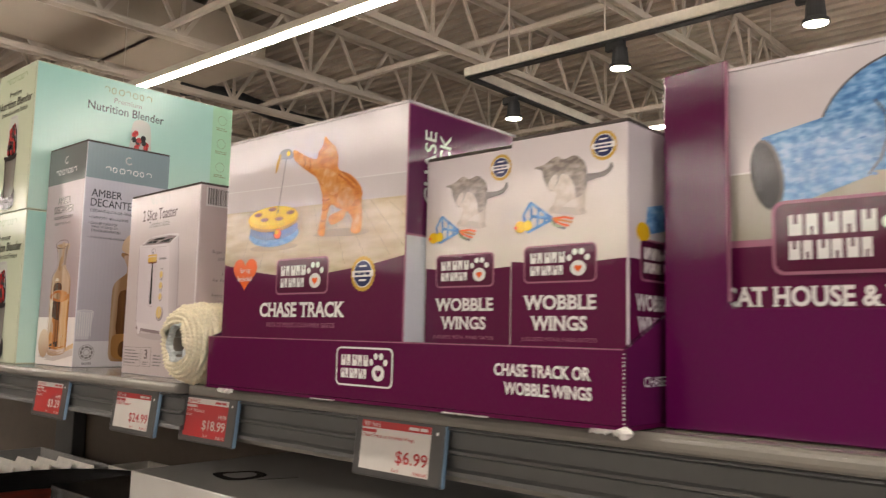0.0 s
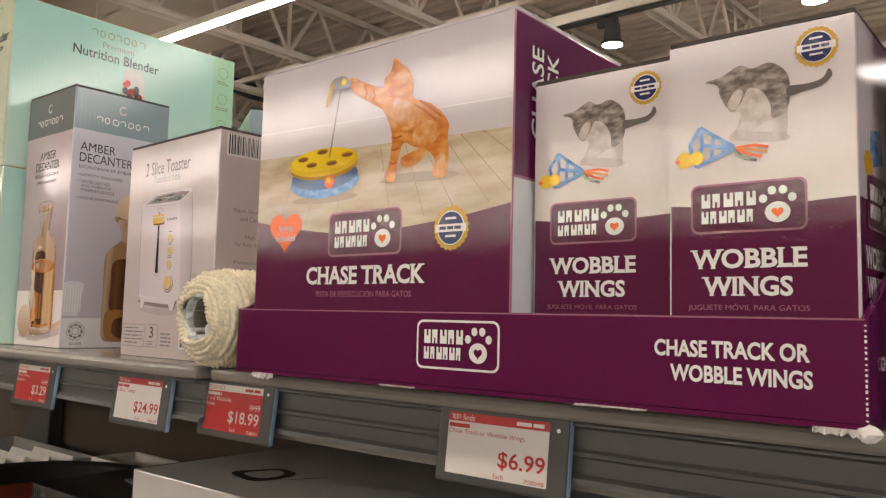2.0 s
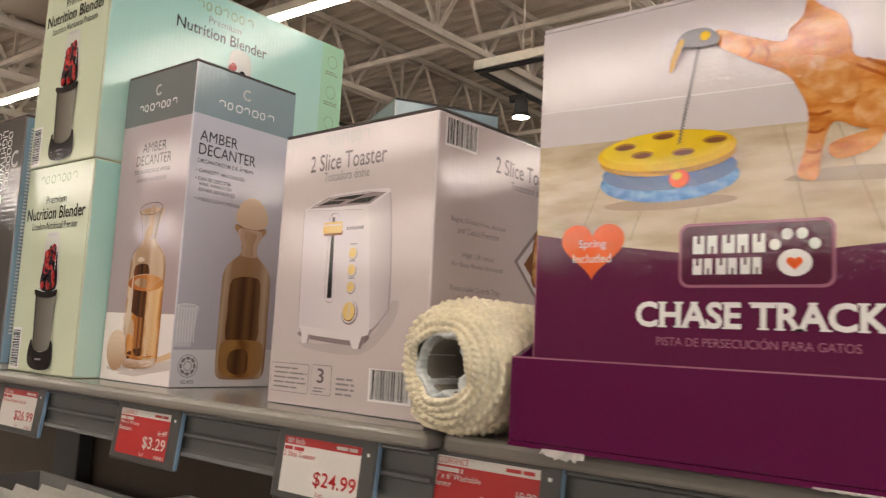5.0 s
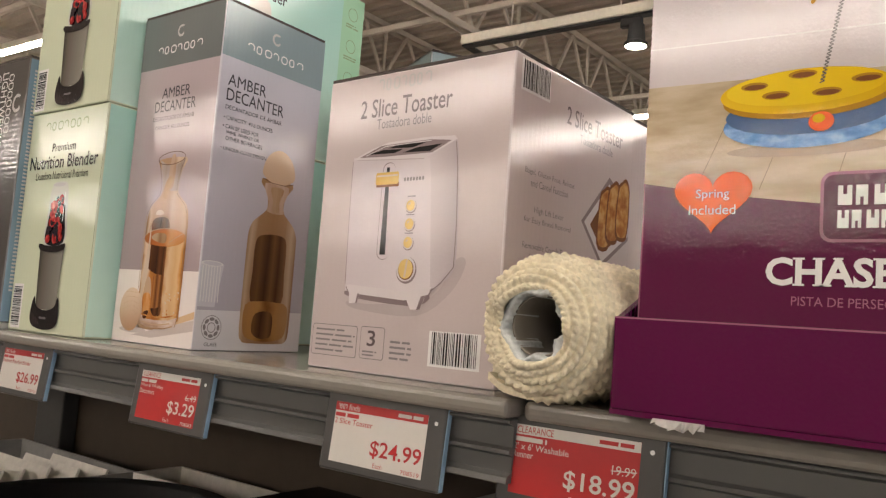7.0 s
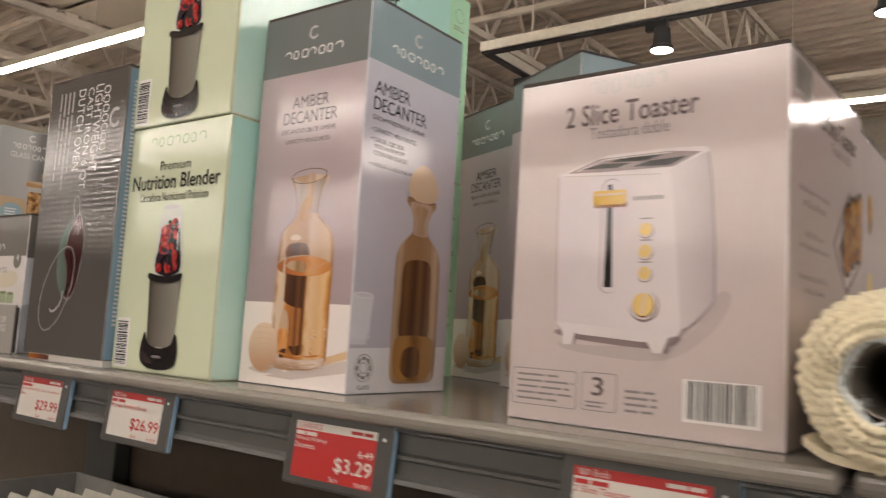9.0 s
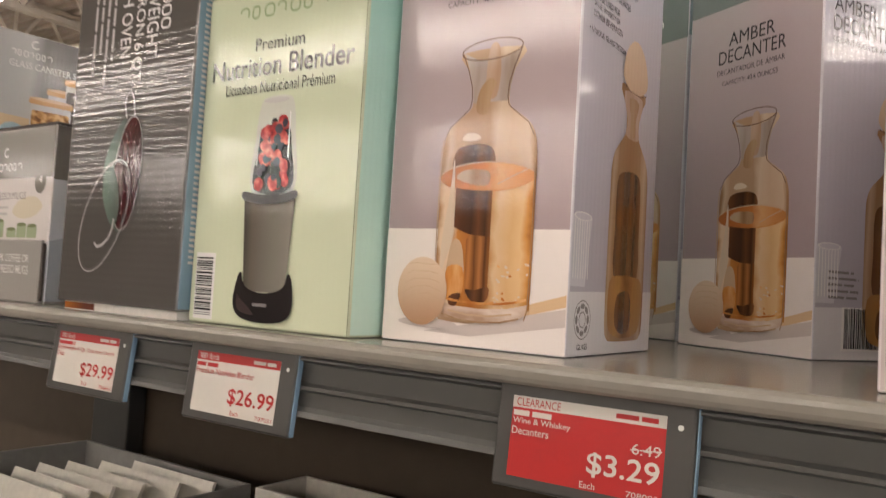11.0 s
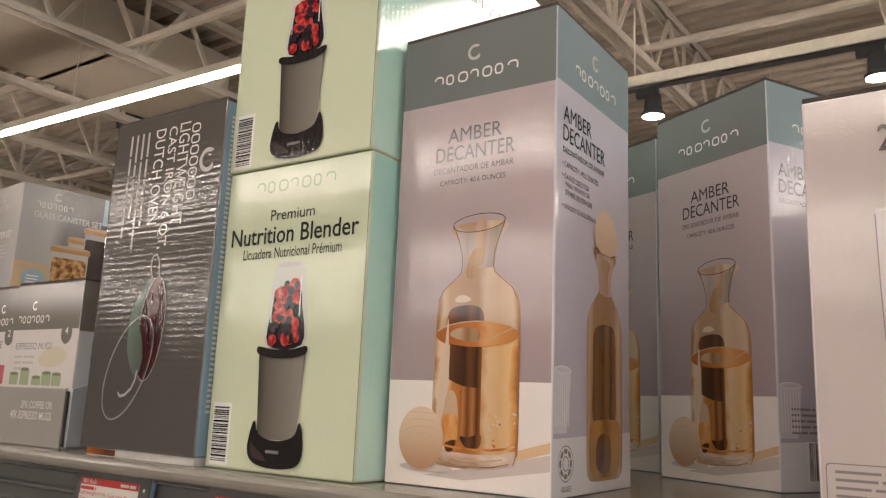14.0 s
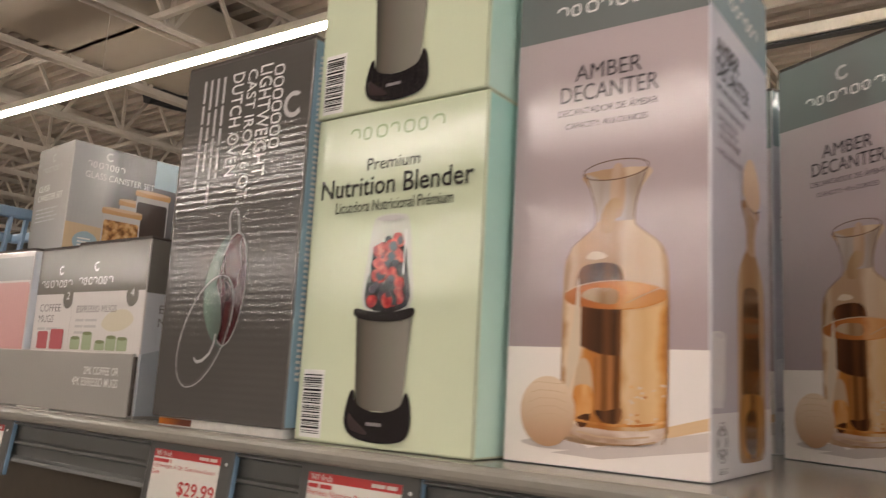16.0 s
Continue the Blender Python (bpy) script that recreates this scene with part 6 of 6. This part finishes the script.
draw("small_print", t, f, bars(P_LIGHT, 14, 60, 80, 80, 4, 1, 3, 0.35))
cs = [(C_TAN, [(0.6, 0.6), (137, 0.6), (137, 52), (0.6, 58)], 0), (C_BLUE, [(106, 120), (137, 120), (137, 156), (106, 156)], 0)]
for a, b, z0, z1, food, low in ((64, 98, 40, 92, K_WHITE, 1), (84, 128, 34, 108, C_BEAN, 4), (44, 92, 30, 78, C_FOOD, 7)):
    cs += [(P_LIGHT, rrect(a, z0, b, z1, 3), low), (food, rrect(a + 1.5, z0 + 2, b - 1.5, z1 - 10, 3), low + 1), (C_WOOD, rrect(a - 2, z1 - 3, b + 2, z1 + 4, 2), low + 1), (D_EGG3, ell((a + b) / 2, z1 + 4, (b - a) / 2 + 2, 2.2, 18), low + 2)]
cs += [(C_BLUE, ell(26, 36, 15, 13, 20), 2)] + bars(P_WHITE, 17, 30, 36, 42, 3, 3, 5, 0.4)
draw("canister_picture", t, s, cs, "printed picture of glass canisters with wooden lids")
draw("side_brand_mark", t, s, ring_logo(P_WHITE, 45, 145, 5, 1) + brand_bars(P_WHITE, 18, 128, 66, 136, 7, 1))
write("side_title_text", t, s, P_WHITE, [("GLASS CANISTER SET", (17, 115, 106, 123), 0)], 1)
M_BASKET = matte("pale_blue_plastic", (0.20, 0.29, 0.40), rough=0.4, grain=60, vary=0.06)
t = thing("plastic_basket", "pale blue plastic basket with oval holes", "basket", pose(-2.165, 0.50, SHELF + 0.152))
bm = bmesh.new()
block(bm, 0, 0, 0, 0.24, 0.16, 0.004)
block(bm, 0, 0.0, 0.064, 0.24, 0.012, 0.078, 0.003)
block(bm, 0, 0.148, 0.064, 0.24, 0.16, 0.078, 0.003)
block(bm, 0.228, 0.0125, 0.064, 0.24, 0.1475, 0.078, 0.003)
block(bm, 0, 0.0125, 0.064, 0.012, 0.1475, 0.078, 0.003)
for i in range(13):
    x = 0.006 + i * 0.0188
    bar(bm, (x, 0.006, 0.002), (x + 0.008, 0.005, 0.066), 0.007, 0.004)
for i in range(8):
    y = 0.01 + i * 0.0195
    bar(bm, (0.235, y, 0.002), (0.235, y + 0.006, 0.066), 0.007, 0.004)
part("basket_shell", bm, M_BASKET, t)
part("basket_foot", blocks((0.01, 0.01, -0.006, 0.23, 0.15, -0.0002)), M_BASKET, t)
mug_carton(pose(-2.05, 0.440, SHELF + 0.0003), 0.095, "pink", "pink mug carton with glare painted on its grey header, on the shelf")
mug_carton(pose(-2.17, 0.440, SHELF + 0.0003), 0.1145, "pink", "pink mug carton with glare painted on its grey header, on the shelf")

# ---- electronic price labels ----
E_CASE = matte("label_case_grey", (0.060, 0.058, 0.054), rough=0.3, grain=200, vary=0.05, bump=0.03)
# right edge of the label: its blue is daylight put into the colour
E_DAYLIT = matte("label_daylit_edge", (0.20, 0.30, 0.40), rough=0.15, grain=100, vary=0.05, bump=0.0)
E_PAPER = matte("label_paper_white", (0.60, 0.57, 0.52), rough=0.3, grain=300, vary=0.02, bump=0.0)
E_RED = matte("label_red", (0.42, 0.02, 0.02), rough=0.28, grain=300, vary=0.04, bump=0.0)
E_LED = matte("label_indicator", (0.7, 0.7, 0.68), rough=0.3, bump=0.0)


def price_label(x, price, lines, sale=False, old="", code="", x_tilt=-6):
    w, h = 0.0922, 0.0475
    t = thing("price_label", ("red and white" if sale else "white and red") + " electronic price label clipped on the shelf rail", "price label", pose(x, *((0.4185, 1.4405) if x < JOINT - 0.05 else (0.4285, 1.4425)), x_tilt, 0, 0), "electronic price labels")
    part("case", blocks((0, -0.004, 0, w, 0.0015, h, 0.0016)), E_CASE, t)
    part("daylit_edge", blocks((w + 0.0002, -0.0032, 0.001, w + 0.0008, 0.0, h - 0.001)), E_DAYLIT, t, "clear plastic edge with bluish daylight painted in")
    part("clip", blocks((0.012, 0.0017, 0.006, w - 0.012, 0.005, h - 0.006)), E_CASE, t)
    f = lambda u, v, e: Vector((u, -0.004 - e, v))
    u0, u1, v0, v1 = 8.0, 80.0, 5.5, 41.5
    bg, fg = (E_RED, E_PAPER) if sale else (E_PAPER, E_RED)
    top = [(bg, rect(u0, v0, u1, v1), 0)]
    if sale:
        top += [(E_PAPER, rect(u0, v1 - 5.2, u1, v1), 1)]
    else:
        top += [(E_RED, rect(u0, v1 - 5.2, u1, v1), 1)]
    top += bars(E_RED if sale else E_PAPER, 58, v1 - 4.0, 78, v1 - 1.4, 1, 2, 3, 0.8)
    screen = draw("screen", t, f, top, "printed electronic paper screen")
    head = "CLEARANCE" if sale else "finds"
    rows = [(words, (u0 + 0.8, v1 - 13.0 - 4.2 * i, min(u0 + 0.8 + len(words) * 2.05, u1 - 2), v1 - 9.6 - 4.2 * i), 0) for i, words in enumerate(lines)]
    write("head_text", screen, f, E_RED if sale else E_PAPER, [(head, (u0 + (2 if sale else 11), v1 - 4.4, u0 + (24 if sale else 20), v1 - 0.8), 0)], 2)
    if not sale:
        draw("brand_mark", screen, f, brand_bars(E_PAPER, u0 + 2, v1 - 4.3, u0 + 10, v1 - 1, 4, 2))
    draw("maker_line", screen, f, bars(fg, u0 + 0.8, v1 - 9.2, u0 + 22, v1 - 6.0, 1, 2, len(price) + len(lines), 0.75))
    if rows:
        write("product_text", screen, f, fg, rows, 2, bold=0.004)
    pw = len(price) * 6.4
    write("price_text", screen, f, fg, [(price, (u1 - 1.5 - pw, v0 + 6.0, u1 - 1.5, v0 + 16.5), 0)], 2, bold=0.012)
    write("unit_text", screen, f, fg, [("Each", (44, v0 + 0.9, 51, v0 + 3.6), 0), (code, (65, v0 + 0.8, 78.5, v0 + 3.2), 0)], 2)
    if old:
        write("old_price_text", screen, f, fg, [(old, (u1 - 14, v0 + 18.5, u1 - 1.5, v0 + 23), 0)], 2)
        draw("strike_line", screen, f, strokes(fg, [(u1 - 14.5, v0 + 20.2), (u1 - 1, v0 + 21.2)], 0.5, 3))
    bm = bmesh.new()
    rod(bm, (0.0858, -0.0042, 0.0375), (0.0858, -0.0038, 0.0375), 0.0012, 12)
    part("indicator", bm, E_LED, t)


price_label(-0.4685, "$6.99", ["", "Chase Track or Wobble Wings"][1:], code="708048")
price_label(-0.7220, "$18.99", ["2' x 6' Washable", "Runner"], True, "19.99", "708074")
price_label(-0.8450, "$24.99", ["2 Slice Toaster"], code="708519")
price_label(-1.0525, "$3.29", ["Wine & Whiskey", "Decanters"], True, "6.49", "708083")
price_label(-1.2755, "$26.99", ["Premium Nutrition Blender"], code="707031")
price_label(-1.4290, "$29.99", ["Lightweight 6 Qt. Cast Iron Dutch", "Oven"], code="708061")
price_label(-1.7185, "$7.99", ["Coffee or Espresso Mugs"], code="708022")
price_label(0.02, "$19.99", ["Cat House & Tunnel"], code="708051")

# ---- the gondola under the top shelf ----
t = thing("gondola_frame", "dark steel gondola uprights with brown back panel", "shelving frame")
part("back_panel", blocks((-4.2, 0.94, 0.02, 1.4, 0.955, 1.485)), M_BACK, t)
for px in (-2.13, -0.735, 0.62):
    part("upright", blocks((px, 0.905, 0.0, px + 0.10, 0.938, 1.485, 0.003)), M_POST, t)
for px in (-2.13, -1.42, -0.735, 0.62):
    bm = bmesh.new()
    a = [bm.verts.new((px + 0.04, y, z)) for y, z in ((0.46, 1.452), (0.904, 1.40), (0.904, 1.485), (0.46, 1.485))]
    fc = bm.faces.new(a)
    got = bmesh.ops.extrude_face_region(bm, geom=[fc])
    bmesh.ops.translate(bm, vec=(0.004, 0, 0), verts=[v for v in got["geom"] if isinstance(v, bmesh.types.BMVert)])
    bmesh.ops.recalc_face_normals(bm, faces=bm.faces)
    part("bracket", bm, M_POST, t)
part("kick_base", blocks((-4.2, 0.30, 0.0, 1.4, 0.93, 0.12)), M_POST, t)
LOW = 1.12
t = thing("lower_shelf", "grey enamelled steel lower shelf", "shelf")
part("deck", blocks((-4.2, 0.38, LOW - 0.02, 1.4, 0.904, LOW, 0.004)), M_SHELF, t)

L_WHITE = ink("lower_box_white", (0.58, 0.56, 0.52))
t = carton("white_carton", "large plain white carton with a black line drawing on its lid", "box", 0.46, 0.42, 0.272, pose(-0.862, 0.452, LOW + 0.0004, 0, 0, 0), [L_WHITE, L_WHITE, L_WHITE, L_WHITE, L_WHITE], flap=False)
draw("lid_drawing", t, face_of("top", 0.46, 0.42, 0.272), [(P_BLACK, smooth([(76, 56), (118, 44), (132, 60), (126, 92), (96, 100), (84, 84)], 4), 1), (L_WHITE, smooth([(88, 62), (114, 56), (122, 70), (116, 86), (98, 90)], 4), 2)] + strokes(P_BLACK, [(140, 70), (158, 110)], 2, 1), "black printed line drawing")
L_GREY = matte("grey_board", (0.30, 0.29, 0.27), rough=0.7, grain=100)
L_PAPER = matte("white_divider_board", (0.78, 0.74, 0.66), rough=0.7, grain=100)
t = thing("divider_crate", "open cardboard crate with slanted white dividers", "crate", pose(-2.02, 0.60, LOW + 0.0004))
part("crate_shell", blocks((0, 0, 0, 0.37, 0.23, 0.004), (0, 0, 0.004, 0.37, 0.005, 0.10), (0, 0.225, 0.004, 0.37, 0.23, 0.14), (0, 0.0052, 0.004, 0.005, 0.2248, 0.14), (0.365, 0.0052, 0.004, 0.37, 0.2248, 0.14)), L_GREY, t)
for i in range(6):
    bm = bmesh.new()
    x, y = 0.17 - i * 0.028, 0.19 - i * 0.033
    block(bm, -0.085, -0.002, -0.03, 0.085, 0.002, 0.03)
    bmesh.ops.transform(bm, matrix=pose(max(x, 0.1) + 0.08, y, 0.112, -22, 0, 0), verts=bm.verts)
    part("divider", bm, L_PAPER, t)
t = thing("white_bin", "low white cardboard bin behind the crate", "bin", pose(-1.60, 0.79, LOW + 0.0004))
part("bin_shell", blocks((0, 0, 0, 0.6, 0.09, 0.004), (0, 0, 0.0042, 0.6, 0.006, 0.152, 0.001), (0, 0.084, 0.0042, 0.6, 0.09, 0.152, 0.001), (0, 0.0062, 0.0042, 0.006, 0.0838, 0.152), (0.594, 0.0062, 0.0042, 0.6, 0.0838, 0.152)), L_PAPER, t)
t = thing("skillet", "black frying pan with a printed paper insert", "pan", pose(-1.42, 0.60, LOW + 0.0064))
M_PAN = matte("black_nonstick", (0.012, 0.012, 0.012), rough=0.25, grain=200, bump=0.05)
bm = bmesh.new()
lathe(bm, [(0.0, 0.0), (0.14, 0.0), (0.165, 0.02), (0.185, 0.135), (0.193, 0.142), (0.193, 0.150), (0.185, 0.152), (0.178, 0.145), (0.158, 0.03), (0.0, 0.024)], 56)
part("pan_body", bm, M_PAN, t)
part("pan_foot", blocks((-0.1, -0.1, -0.006, 0.1, 0.1, -0.0002)), M_PAN, t)
M_FOOD = matte("food_print", (0.30, 0.05, 0.025), rough=0.4, grain=26, vary=0.9, bump=0.0)
bm = bmesh.new()
rod(bm, (0, 0, 0.118), (0, 0, 0.12), 0.168, 40)
part("paper_insert", bm, M_FOOD, t, "dark red and yellow food print")
# black here stands for the shade under the rail
L_SHADED = ink("lower_box_shaded", (0.012, 0.012, 0.012))
t = carton("shaded_carton", "carton on the lower shelf, coloured black for the shade there", "box", 0.30, 0.27, 0.205, pose(-1.19, 0.505, LOW + 0.0004), [L_SHADED] * 5, flap=False)
draw("lid_print", t, face_of("top", 0.30, 0.27, 0.205), [(P_GREY, smooth([(60, 90), (150, 80), (200, 120), (120, 160)], 4), 1), (L_SHADED, smooth([(75, 95), (145, 88), (185, 120), (122, 150)], 4), 2)])
M_SKY = matte("pale_blue_bag", (0.36, 0.48, 0.60), rough=0.4, grain=30)
t = thing("blue_package", "pale blue soft package on the lower shelf", "package", pose(-0.385, 0.46, LOW + 0.0004))
bm = bmesh.new()
bmesh.ops.create_uvsphere(bm, u_segments=32, v_segments=16, radius=1.0)
for v in bm.verts:
    sx = math.copysign(abs(v.co.x) ** 0.6, v.co.x)
    sy = math.copysign(abs(v.co.y) ** 0.7, v.co.y)
    sz = math.copysign(abs(v.co.z) ** 0.7, v.co.z)
    v.co = Vector((0.17 + 0.17 * sx, 0.12 + 0.12 * sy, 0.125 + 0.125 * sz + 0.004 * noise.noise(v.co * 5)))
for fq in bm.faces:
    fq.smooth = True
part("bag", bm, M_SKY, t)
